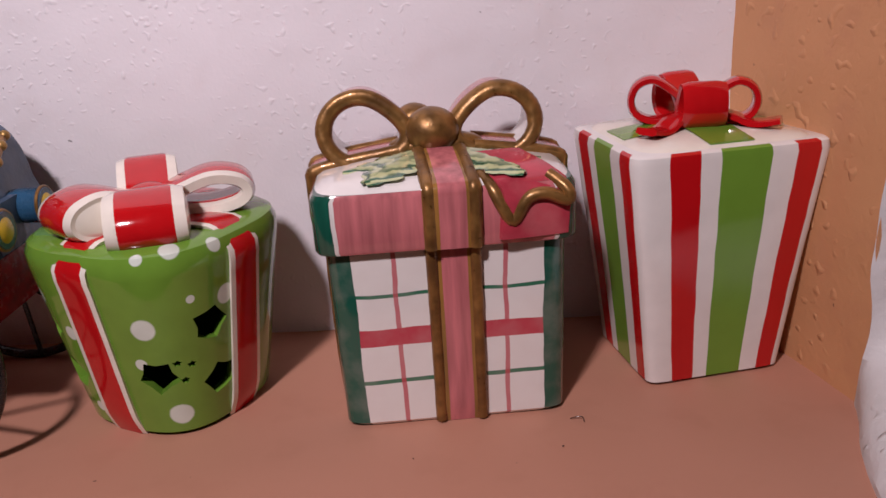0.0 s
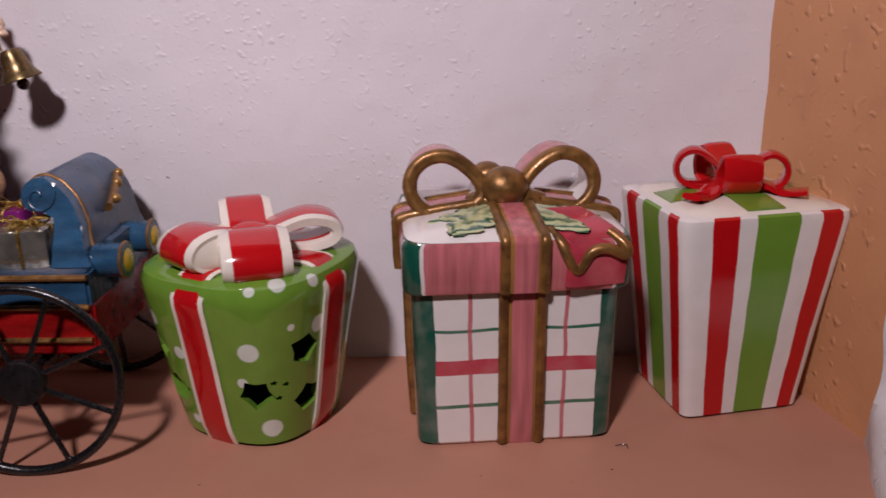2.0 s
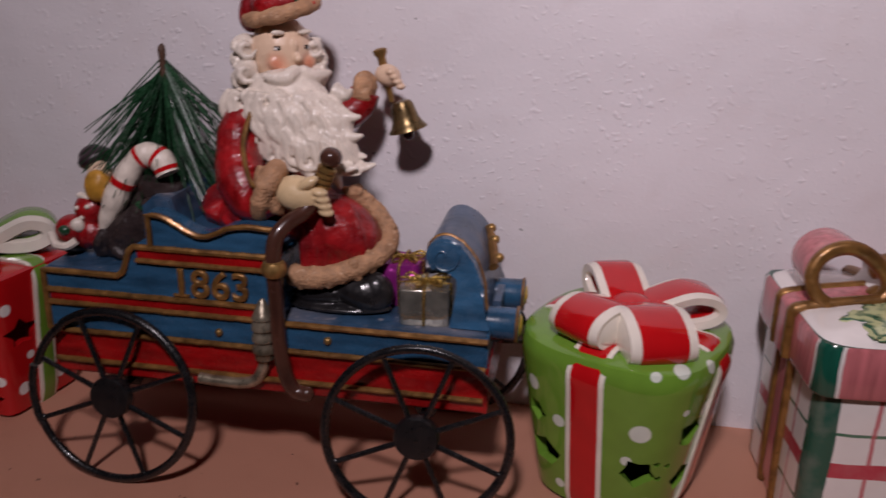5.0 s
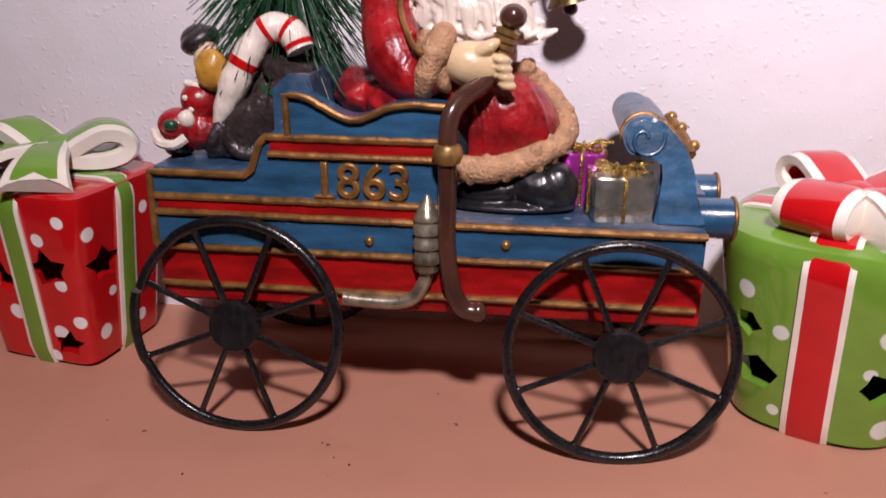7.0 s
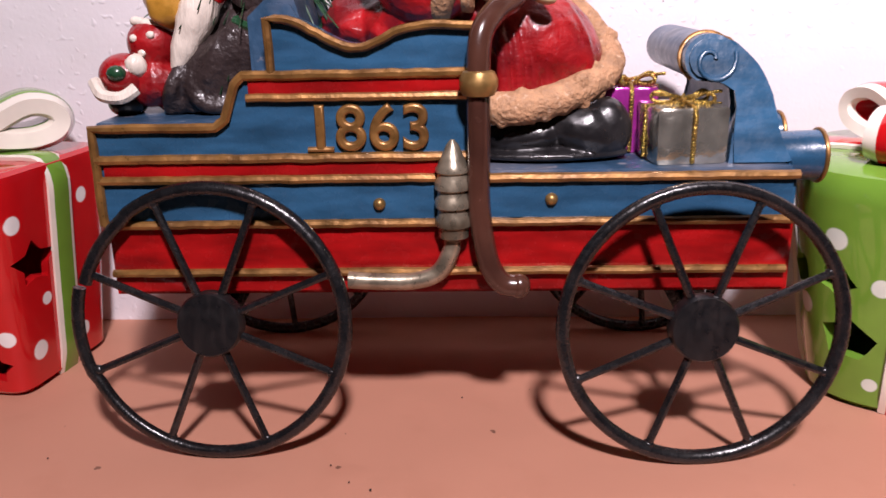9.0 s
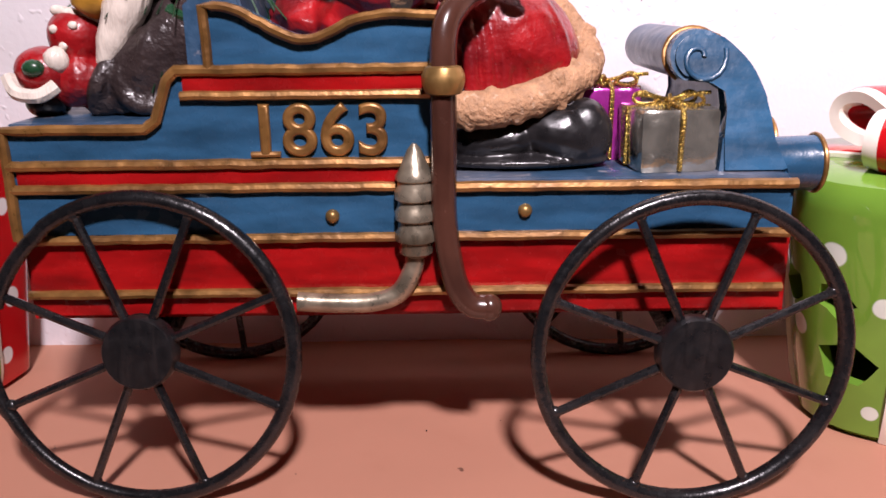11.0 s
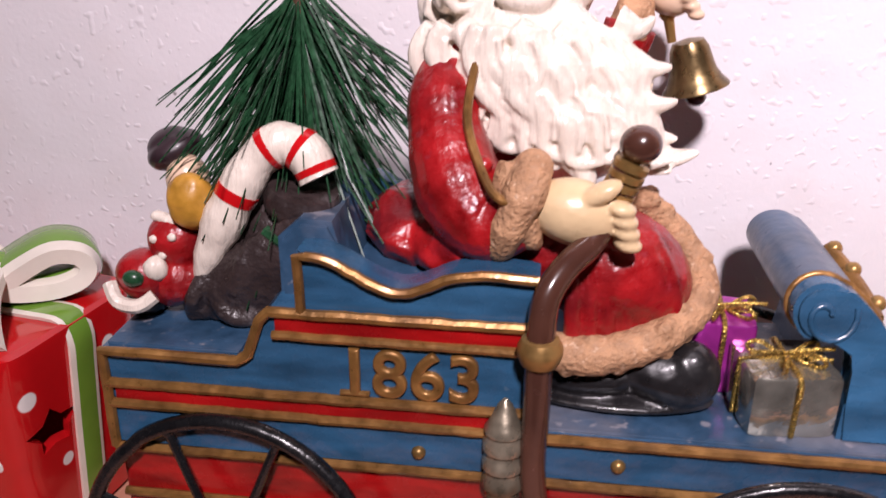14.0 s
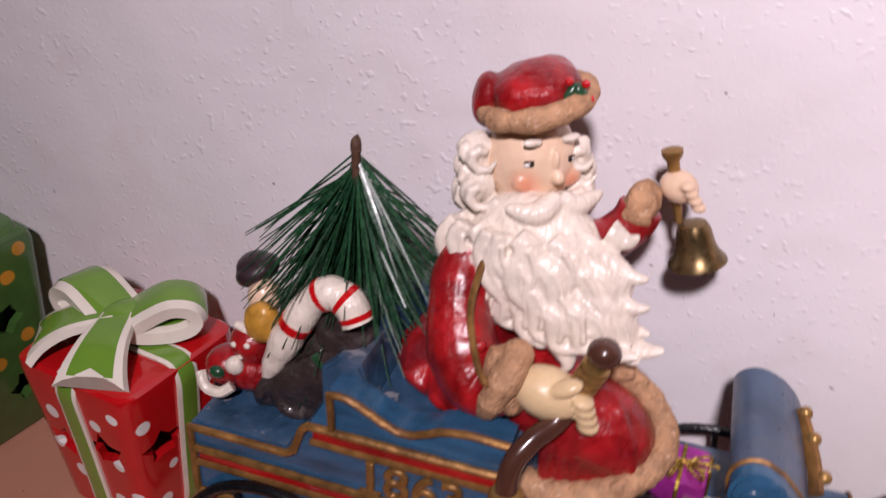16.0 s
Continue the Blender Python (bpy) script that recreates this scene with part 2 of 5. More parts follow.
hair_gold = surface("golden_hair_resin", (0.52, 0.26, 0.035), 0.4, coat=0.3, vary=0.35, scale=120, bump=0.5)
eye_black = surface("black_paint_dot", (0.01, 0.01, 0.01), 0.2)
needle_green = surface("plastic_pine_needle", (0.018, 0.07, 0.03), 0.28, coat=0.4, vary=0.6, scale=200)
stem_brown = surface("wire_stem", (0.10, 0.05, 0.03), 0.6, vary=0.4, scale=300, bump=0.8)
foil_silver = surface("silver_foil", (0.66, 0.63, 0.54), 0.16, metal=0.85, vary=0.5, scale=60, bump=1.0, bump_scale=85)
foil_purple = surface("magenta_foil", (0.42, 0.035, 0.33), 0.2, metal=0.5, vary=0.4, scale=60, bump=0.9, bump_scale=60)
gold_thread = surface("gold_thread", (0.6, 0.4, 0.1), 0.25, metal=0.9, vary=0.5, scale=500, bump=1.0, bump_scale=900)
lamp_yellow = surface("yellow_lamp_paint", (0.6, 0.4, 0.03), 0.3, coat=0.4, vary=0.2)
grey_blue = surface("worn_grey_blue_paint", (0.055, 0.095, 0.16), 0.36, coat=0.2, vary=0.35, scale=60, dark=(0.13, 0.14, 0.17), bump=0.3)
dark_hat = surface("dark_plum_resin", (0.035, 0.02, 0.025), 0.35, coat=0.3, vary=0.4, scale=80, dark=(0.12, 0.03, 0.05))


# ---------------------------------------------------------------- mesh helpers
def thing(name, m, label, category, group="", kind=""):
    ob = new(name)
    ob.matrix_basis, ob.empty_display_size = m, 0.01
    return tagged(ob, label, category, group, kind)


def part(name, bm, mats, parent=None, label="", world_space=False, smooth=True, category="", kind=""):
    """Links a bmesh as one mesh object under a thing or under a part."""
    if world_space and parent:
        top = parent
        while top.parent:
            top = top.parent
        bm.transform(top.matrix_basis.inverted())
    me = bpy.data.meshes.new(name)
    bmesh.ops.recalc_face_normals(bm, faces=bm.faces[:])
    bm.to_mesh(me)
    bm.free()
    for m in mats if isinstance(mats, (list, tuple)) else [mats]:
        me.materials.append(m)
    if smooth:
        me.shade_smooth()
        me.set_sharp_from_angle(angle=radians(40))
    ob = new(name, me)
    ob.parent = parent
    return tagged(ob, label, category, "", kind)


def side_of(theta, rx, ry, power):
    c, s = math.cos(theta), math.sin(theta)
    k = (abs(c) ** power + abs(s) ** power) ** (-1 / power)
    return rx * k * c, ry * k * s


def loft(rings, power=6.0, n=96, caps=True, bm=None, inner=0.0):
    """Rings of (z, half width, half depth) joined as a rounded box; u counts the four sides from the front, v the height."""
    bm = bm or bmesh.new()
    uv = bm.loops.layers.uv.verify()
    levels = []
    z0, z1 = rings[0][0], rings[-1][0]
    for z, rx, ry in rings:
        levels.append([bm.verts.new((*side_of(-0.75 * math.pi + 2 * math.pi * i / n, rx - inner, ry - inner, power), z)) for i in range(n)])
    for a in range(len(rings) - 1):
        va, vb = ((rings[k][0] - z0) / (z1 - z0) for k in (a, a + 1))
        for i in range(n):
            j = (i + 1) % n
            f = bm.faces.new((levels[a][i], levels[a][j], levels[a + 1][j], levels[a + 1][i]))
            rx, ry = rings[a][1], rings[a][2]
            us = []
            k = int(i * 4 / n)
            for idx in (i, i + 1):
                x, y = side_of(-0.75 * math.pi + 2 * math.pi * idx / n, 1.0, 1.0, power)
                t = (x, y, -x, -y)[k]
                us.append(k + min(0.999, max(0.001, (t + 1) / 2)))
            for loop, co in zip(f.loops, ((us[0], va), (us[1], va), (us[1], vb), (us[0], vb))):
                loop[uv].uv = co
    if caps:
        bm.faces.new(levels[0][::-1])
        bm.faces.new(levels[-1])
    return bm


def ribbon(path, width, across, thick=0.003, closed=False, bm=None, taper=None, notch=0.0):
    """A flat band of clay along a path of points; across: the way of its width. u runs over the width."""
    bm = bm or bmesh.new()
    uv = bm.loops.layers.uv.verify()
    pts = [Vector(p) for p in path]
    across = Vector(across).normalized()
    n = len(pts)
    rows = []
    prof = [(-0.5, -0.25), (-0.47, 0.35), (-0.36, 0.5), (-0.18, 0.5), (0, 0.5), (0.18, 0.5), (0.36, 0.5), (0.47, 0.35), (0.5, -0.25), (0.3, -0.5), (-0.3, -0.5)]
    for i, p in enumerate(pts):
        a = pts[(i - 1) % n] if closed or i else p
        b = pts[(i + 1) % n] if closed or i < n - 1 else p
        out = (b - a).normalized().cross(across)
        w = width * (taper[i] if taper else 1)
        back = (b - a).normalized() * (notch * max(0.0, i - (n - 4)) / 3 if notch else 0.0)
        rows.append([bm.verts.new(p + across * (w * s) + out * (thick * h) - back * (1 - 2 * abs(s))) for s, h in prof])
    m = len(prof)
    for i in range(n if closed else n - 1):
        for k in range(m):
            q = (k + 1) % m
            f = bm.faces.new((rows[i][k], rows[i][q], rows[(i + 1) % n][q], rows[(i + 1) % n][k]))
            for loop, (kk, vv) in zip(f.loops, ((k, 0), (q, 0), (q, 1), (k, 1))):
                loop[uv].uv = (0.001 if notch and i >= n - 4 else min(0.999, max(0.001, prof[kk][0] + 0.5)), vv)
    if not closed:
        bm.faces.new(rows[0][::-1])
        bm.faces.new(rows[-1])
    return bm


def smooth_path(points, steps=8, closed=False):
    """Catmull-Rom through the points."""
    p = [Vector(q) for q in points]
    n, out = len(p), []
    for i in range(n if closed else n - 1):
        a, b, c, d = (p[(i + k) % n] if closed else p[min(n - 1, max(0, i + k))] for k in (-1, 0, 1, 2))
        for s in range(steps):
            t = s / steps
            out.append(0.5 * (2 * b + (c - a) * t + (2 * a - 5 * b + 4 * c - d) * t * t + (3 * b - a - 3 * c + d) * t ** 3))
    if not closed:
        out.append(p[-1])
    return out


def tube(points, radius, sides=10, bm=None, closed=False, mat=0, flat=1.0):
    """A round rod along points; radius: one number or one for each point. flat squeezes it."""
    bm = bm or bmesh.new()
    pts = [Vector(p) for p in points]
    n = len(pts)
    rad = radius if isinstance(radius, (list, tuple)) else [radius] * n
    rows, ref = [], None
    for i, p in enumerate(pts):
        a = pts[(i - 1) % n] if closed or i else p
        b = pts[(i + 1) % n] if closed or i < n - 1 else p
        d = (b - a).normalized()
        if ref is None:
            ref = d.orthogonal().normalized()
        ref = (ref - d * ref.dot(d)).normalized()
        side = d.cross(ref)
        rows.append([bm.verts.new(p + (ref * math.cos(q) + side * math.sin(q) * flat) * rad[i]) for q in (2 * math.pi * k / sides for k in range(sides))])
    faces = []
    for i in range(n if closed else n - 1):
        for k in range(sides):
            faces.append(bm.faces.new((rows[i][k], rows[i][(k + 1) % sides], rows[(i + 1) % n][(k + 1) % sides], rows[(i + 1) % n][k])))
    if not closed:
        faces += [bm.faces.new(rows[0][::-1]), bm.faces.new(rows[-1])]
    for f in faces:
        f.material_index = mat
    return bm


def lathe(profile, m=None, sides=32, bm=None, mat=0):
    """Profile of (radius, height) turned about z, then put at the pose m."""
    bm = bm or bmesh.new()
    m = m or Matrix()
    rows = [[bm.verts.new(m @ Vector((r * math.cos(q), r * math.sin(q), h))) for q in (2 * math.pi * k / sides for k in range(sides))] for r, h in profile]
    faces = []
    for a, b in zip(rows, rows[1:]):
        for k in range(sides):
            faces.append(bm.faces.new((a[k], a[(k + 1) % sides], b[(k + 1) % sides], b[k])))
    faces += [bm.faces.new(rows[0][::-1]), bm.faces.new(rows[-1])]
    for f in faces:
        f.material_index = mat
    return bm


def blob(bm, centre, radii, mat=0, turn=(0, 0, 0), rough=0.0, freq=60.0, detail=3):
    """A lumpy rounded mass inside a larger mesh."""
    m = pose(*centre, *turn)
    made = bmesh.ops.create_icosphere(bm, subdivisions=detail, radius=1.0)
    for v in made["verts"]:
        p = Vector([v.co[k] * radii[k] for k in range(3)])
        if rough:
            p *= 1 + rough * noise.noise((m @ p) * freq)
        v.co = m @ p
    for v in made["verts"]:
        for f in v.link_faces:
            f.material_index = mat
    return bm


def fused(bm, voxel=0.0013, rounds=4, only=None):
    """Melts the overlapping masses of a mesh into one skin, as in a cast; only: those of one material."""
    work = bm.copy()
    if only is not None:
        bmesh.ops.delete(work, geom=[f for f in work.faces if f.material_index != only], context="FACES")
    bmesh.ops.recalc_face_normals(work, faces=work.faces[:])
    me = bpy.data.meshes.new("cast")
    work.to_mesh(me)
    work.free()
    temp = new("cast", me)
    melt = temp.modifiers.new("melt", "REMESH")
    melt.mode, melt.voxel_size = "VOXEL", voxel
    soft = temp.modifiers.new("soft", "SMOOTH")
    soft.factor, soft.iterations = 0.5, rounds
    bpy.context.view_layer.update()
    done = bpy.data.meshes.new_from_object(temp.evaluated_get(bpy.context.evaluated_depsgraph_get()))
    bpy.data.objects.remove(temp)
    return done


def cast(bm, kinds, voxel=0.0013, rounds=4):
    """One mesh in which the masses of each listed material are melted together."""
    out = bmesh.new()
    for k in sorted({f.material_index for f in bm.faces}):
        if k in kinds:
            me = fused(bm, voxel, rounds, k)
        else:
            rest = bm.copy()
            bmesh.ops.delete(rest, geom=[f for f in rest.faces if f.material_index != k], context="FACES")
            me = bpy.data.meshes.new("rest")
            rest.to_mesh(me)
            rest.free()
        before = len(out.faces)
        out.from_mesh(me)
        out.faces.ensure_lookup_table()
        for f in out.faces[before:]:
            f.material_index = k
    bm.free()
    return out


def slab(outline, y0, y1, bevel=0.0015, bm=None):
    """An outline of (x, z) given thickness from y0 to y1."""
    bm = bm or bmesh.new()
    front = [bm.verts.new((x, y0, z)) for x, z in outline]
    back = [bm.verts.new((x, y1, z)) for x, z in outline]
    n = len(outline)
    faces = [bm.faces.new(front), bm.faces.new(back[::-1])]
    faces += [bm.faces.new((front[(i + 1) % n], front[i], back[i], back[(i + 1) % n])) for i in range(n)]
    if bevel:
        edges = [e for e in faces[0].edges] + [e for e in faces[1].edges]
        bmesh.ops.bevel(bm, geom=edges, offset=bevel, segments=2, affect="EDGES")
    return bm


def box(x0, x1, y0, y1, z0, z1, bevel=0.0015, bm=None):
    return slab([(x0, z0), (x1, z0), (x1, z1), (x0, z1)], y0, y1, bevel, bm)


def cut(ob, cutters):
    """Takes the cutters' shapes out of a mesh object, for good."""
    for c in cutters:
        me = bpy.data.meshes.new("cutter")
        bmesh.ops.recalc_face_normals(c, faces=c.faces[:])
        c.to_mesh(me)
        c.free()
        tool = new("cutter", me)
        tool.matrix_basis = ob.parent.matrix_basis
        bpy.context.view_layer.update()
        mod = ob.modifiers.new("hole", "BOOLEAN")
        mod.operation, mod.object, mod.solver = "DIFFERENCE", tool, "EXACT"
        done = bpy.data.meshes.new_from_object(ob.evaluated_get(bpy.context.evaluated_depsgraph_get()))
        ob.modifiers.clear()
        ob.data = done
        bpy.data.objects.remove(tool)


def star_cutter(centre, size, turn, seed, inner=0.64):
    """A ragged star-shaped plug along the local way out of the body."""
    rnd = random.Random(seed)
    bm = bmesh.new()
    ring = []
    for k in range(10):
        r = size * ((1.1 if k % 2 == 0 else inner) * rnd.uniform(0.85, 1.12))
        q = 2 * math.pi * k / 10 + turn[1]
        ring.append((r * math.cos(q) * 1.08, r * math.sin(q) * 0.98))
    m = pose(*centre, 0, 0, turn[0])
    a = [bm.verts.new(m @ Vector((x, -0.02, z))) for x, z in ring]
    b = [bm.verts.new(m @ Vector((x, 0.02, z))) for x, z in ring]
    bm.faces.new(a), bm.faces.new(b[::-1])
    for i in range(10):
        bm.faces.new((a[(i + 1) % 10], a[i], b[i], b[(i + 1) % 10]))
    return bm


def loop_path(way, length, height, z, lean=0.0, start=0.004):
    """A closed teardrop from the knot outwards along the heading way (degrees)."""
    c, s = math.cos(radians(way)), math.sin(radians(way))
    prof = [(0.02, 0.22), (0.28, 0.05), (0.62, 0.0), (0.9, 0.16), (1.0, 0.5), (0.9, 0.86), (0.62, 1.0), (0.3, 0.74), (0.06, 0.42)]
    pts = [(start + length * a, height * b + lean * a) for a, b in prof]
    return smooth_path([(r * c, r * s, z + h) for r, h in pts], 6, True), (-s, c, 0)


# ---------------------------------------------------------------- the niche
WALL_Y, CORNER_X = 0.64, 0.258


def grid_sheet(us, vs, place):
    bm = bmesh.new()
    rows = [[bm.verts.new(place(u, v)) for u in us] for v in vs]
    for a, b in zip(rows, rows[1:]):
        for k in range(len(us) - 1):
            bm.faces.new((a[k], a[k + 1], b[k + 1], b[k]))
    return bm


def thicken(bm, way):
    made = bmesh.ops.extrude_face_region(bm, geom=bm.faces[:])
    bmesh.ops.translate(bm, verts=[v for v in made["geom"] if isinstance(v, bmesh.types.BMVert)], vec=way)


def span(a, b, n):
    return [a + (b - a) * k / n for k in range(n + 1)]


def wavy(p, amount, freq):
    return amount * noise.noise(Vector(p) * freq)


def shelf_height(y):
    """Flat, then rolling over the worn front edge."""
    if y > 0.34:
        return 0.0
    d = min(1.0, (0.34 - y) / 0.05)
    return -0.05 * (1 - math.sqrt(max(0.0, 1 - d * d)))


us = span(-1.25, 0.33, 200)
ys = [0.70 - 0.36 * k / 40 for k in range(41)] + [0.34 - 0.05 * math.sin(q) for q in span(0.1, math.pi / 2, 8)]
bm = grid_sheet(us, ys, lambda x, y: (x, y, shelf_height(y) + wavy((x, y, 0), 0.0008, 22) - 0.0006))
made = bmesh.ops.extrude_edge_only(bm, edges=[e for e in bm.edges if all(v.co.y < 0.2901 for v in e.verts)])
for v in made["geom"]:
    if isinstance(v, bmesh.types.BMVert):
        v.co.z = -0.35
part("shelf", bm, shelf_paint, None, "terracotta painted plaster shelf with a rounded worn front edge", category="shelf", kind="structure")

bm = grid_sheet(span(-1.25, 0.32, 180), span(-0.02, 0.95, 110), lambda x, z: (x, WALL_Y + wavy((x, 0, z), 0.0035, 9) + wavy((x, 3, z), 0.0007, 60), z))
thicken(bm, (0, 0.04, 0))
part("wall_back", bm, wall_paint, None, "white lumpy stucco wall behind the shelf", category="wall", kind="structure")

SIDE_X = 0.304


def side_wall(t, z):
    x = CORNER_X + (SIDE_X - CORNER_X) * t
    y = WALL_Y + 0.01 - (WALL_Y + 0.01 - 0.49) * t
    return (x + wavy((0, y, z), 0.003, 14), y, z)


bm = grid_sheet(span(0, 1, 24), span(-0.02, 0.95, 110), side_wall)
thicken(bm, (0.02, 0.006, 0))
part("wall_right", bm, orange_paint, None, "orange limewashed plaster side of the niche", category="wall", kind="structure")


def outer_wall(t, z):
    """Turns away above the shelf; below, it swells forward round the end of the shelf."""
    q = min(t, 1) * math.pi / 2
    far = max(0.0, t - 1)
    up = Vector((SIDE_X + 0.03 * math.sin(q) - 0.001 + 0.8 * far, 0.49 - 0.03 * (1 - math.cos(q)) - 0.001))
    low = Vector((SIDE_X - 0.002 - 0.040 * math.sin(q) + 0.8 * far, 0.492 - 0.17 * min(t, 1) - 0.02 * far))
    k = min(1.0, max(0.0, (0.045 - z) / 0.042))
    k = k * k * (3 - 2 * k)
    p = up * (1 - k) + low * k
    return (p.x + wavy((p.x, p.y, z), 0.004, 30), p.y + wavy((p.x, p.y, z + 5), 0.004, 30), z)


bm = grid_sheet(span(0, 1, 16) + span(1.05, 2, 10), span(-0.35, 0.95, 150), outer_wall)
part("wall_outer", bm, rough_white, None, "rough white plaster wall beside the niche", category="wall", kind="structure")

# plain surfaces out of view, added to close the place and set bounce light
for name, dims in (("wall_room_behind", (-2.2, 2.4, -2.64, -2.6, -1.1, 1.5)), ("wall_room_left", (-2.24, -2.2, -2.6, 0.7, -1.1, 1.5)),
                   ("wall_room_right", (2.4, 2.44, -2.6, 0.7, -1.1, 1.5)), ("ceiling", (-2.2, 2.4, -2.6, 0.7, 1.5, 1.54)),
                   ("floor", (-2.2, 2.4, -2.6, 0.7, -1.14, -1.1)), ("wall_above", (-1.25, 1.1, 0.46, 0.70, 0.95, 1.5)), ("wall_below", (-1.25, 1.1, 0.30, 0.70, -1.1, -0.34)),
                   ("wall_left_front", (-2.2, -1.25, 0.46, 0.70, -1.1, 1.5)), ("wall_right_front", (1.1, 2.4, 0.46, 0.70, -1.1, 1.5))):
    part(name, box(*dims, 0), unseen_room_paint, None, "plain unseen surface added to enclose the room", category=name.split("_")[0], kind="structure", smooth=False)


# ---------------------------------------------------------------- ceramic gifts
def pierced_body(parent, rings, power, mats, holes, name="body"):
    """A hollow glazed body with ragged star holes."""
    outer = loft(rings, power, 96)
    ob = part(name, outer, mats, parent)
    inside = loft([(rings[0][0] + 0.006, rings[0][1], rings[0][2])] + [(z, a, b) for z, a, b in rings[1:-1]] + [(rings[-1][0] - 0.006, rings[-1][1], rings[-1][2])], power, 48, inner=0.007)
    for f in inside.faces:
        f.material_index = 0
    cut(ob, [inside] + [star_cutter(*h) for h in holes])
    ob.data.shade_smooth()
    ob.data.set_sharp_from_angle(angle=radians(35))
    return ob


def on_side(rings, power, u, v, out=0.0):
    """A spot on the body of a loft: side coordinate u (0 to 4), height v (0 to 1), and its heading out."""
    z = rings[0][0] + v * (rings[-1][0] - rings[0][0])
    rx = np.interp(z, [r[0] for r in rings], [r[1] for r in rings])
    ry = np.interp(z, [r[0] for r in rings], [r[2] for r in rings])
    q = -0.75 * math.pi + 2 * math.pi * u / 4
    x, y = side_of(q, rx + out, ry + out, power)
    return Vector((x, y, z)), math.degrees(math.atan2(y, x)) + 90


def side_ribbon(rings, power, u, width, mat, parent, top_reach=0.0):
    """A raised ribbon down one side of a body, and in over its top."""
    q = -90 + 90 * math.floor(u)
    c, s = math.cos(radians(q)), math.sin(radians(q))
    pts = []
    for k in range(11):
        p, _ = on_side(rings, power, u, k / 10, 0.0008)
        pts.append(p)
    top = rings[-1][0] + 0.0012
    p = pts[-1]
    pts[-1] = Vector((p.x, p.y, top - 0.004))
    for f in (0.9, 0.6, 0.3, 0.0):
        if 1 - f <= top_reach + 1e-6:
            pts.append(Vector((p.x * f * 0.99, p.y * f * 0.99, top)))
    return part("ribbon", ribbon(smooth_path(pts, 2), width, (-s, c, 0), 0.0035), mat, parent)


# oval green jar with a red and cream bow
GREEN_RINGS = [(0.0, 0.049, 0.049), (0.003, 0.0525, 0.0525), (0.03, 0.0575, 0.0575), (0.08, 0.065, 0.065), (0.113, 0.0700, 0.0700), (0.121, 0.0702, 0.0702), (0.1265, 0.0680, 0.0680), (0.130, 0.0625, 0.0625)]
GP = 2.9
green = thing("green_gift_jar", pose(-0.137, 0.546, 0, 0, 0, -25), "green glazed gift jar with white dots, star holes and red bow", "jar")
green_dots = [on_side(GREEN_RINGS, GP, u, v)[0].to_tuple() + (r,) for u, v, r in (
    (0.86, 0.62, 0.0075), (1.34, 0.70, 0.0068), (1.12, 0.74, 0.0028), (0.80, 0.43, 0.004), (1.40, 0.41, 0.0032), (0.97, 0.13, 0.0078),
    (0.9, 0.97, 0.004), (1.06, 0.985, 0.006), (0.3, 0.55, 0.005), (0.22, 0.3, 0.006), (0.1, 0.72, 0.006), (0.28, 0.12, 0.004),
    (3.9, 0.4, 0.006), (1.3, 0.96, 0.005), (3.75, 0.2, 0.005))]
green_coat = surface("dotted_green_glaze", GREEN, 0.1, coat=0.7, vary=0.1, dots=green_dots, dot_colour=(0.66, 0.72, 0.63))
holes = []
for i, (u, v, size) in enumerate(((1.22, 0.58, 0.0115), (0.88, 0.36, 0.0115), (1.27, 0.27, 0.0105), (0.16, 0.30, 0.012), (0.1, 0.55, 0.009), (3.85, 0.55, 0.01))):
    p, way = on_side(GREEN_RINGS, GP, u, v)
    holes.append((p.to_tuple(), size, (way, i * 0.9), i + 3, 0.82))
for u, v in ((1.0, 0.42), (1.08, 0.40), (1.03, 0.32)):
    p, way = on_side(GREEN_RINGS, GP, u, v)
    holes.append((p.to_tuple(), 0.0026, (way, 0.3), 40))
pierced_body(green, GREEN_RINGS, GP, green_coat, holes)
for u in (0.5, 1.5, 2.5, 3.5):
    side_ribbon(GREEN_RINGS, GP, u, 0.0275, red_strip, green, 1.0)
for way, length, height, lean, wide, z in ((229 + 25, 0.056, 0.022, -0.001, 0.043, 0.1325), (287 + 25, 0.060, 0.025, -0.009, 0.046, 0.1340),
                                           (16 + 25, 0.058, 0.0205, 0.000, 0.038, 0.1330), (108 + 25, 0.050, 0.022, 0.003, 0.038, 0.1330)):
    path, across = loop_path(way, length, height, z, lean)
    loop = part("bow_loop", ribbon(path, wide, across, 0.0095, True), red_band, green)
    if way > 200:
        fill = bmesh.new()
        mid = sum(path, Vector()) / len(path)
        rows = [[fill.verts.new(mid + (p - mid) * f + Vector(across) * (k * wide)) for p in path]
                for f, k in ((0.3, -0.53), (0.7, -0.52), (1.0, -0.48), (1.0, 0.48), (0.7, 0.52), (0.3, 0.53))]
        fill.faces.new(rows[0][::-1]), fill.faces.new(rows[-1])
        for ra, rb in zip(rows, rows[1:]):
            for i in range(len(path)):
                j = (i + 1) % len(path)
                fill.faces.new((ra[i], ra[j], rb[j], rb[i]))
        part("loop_core", fill, glaze_cream, loop)
bm = blob(bmesh.new(), (0, 0, 0.1400), (0.017, 0.017, 0.0125))
part("bow_knot", bm, glaze_red, green)

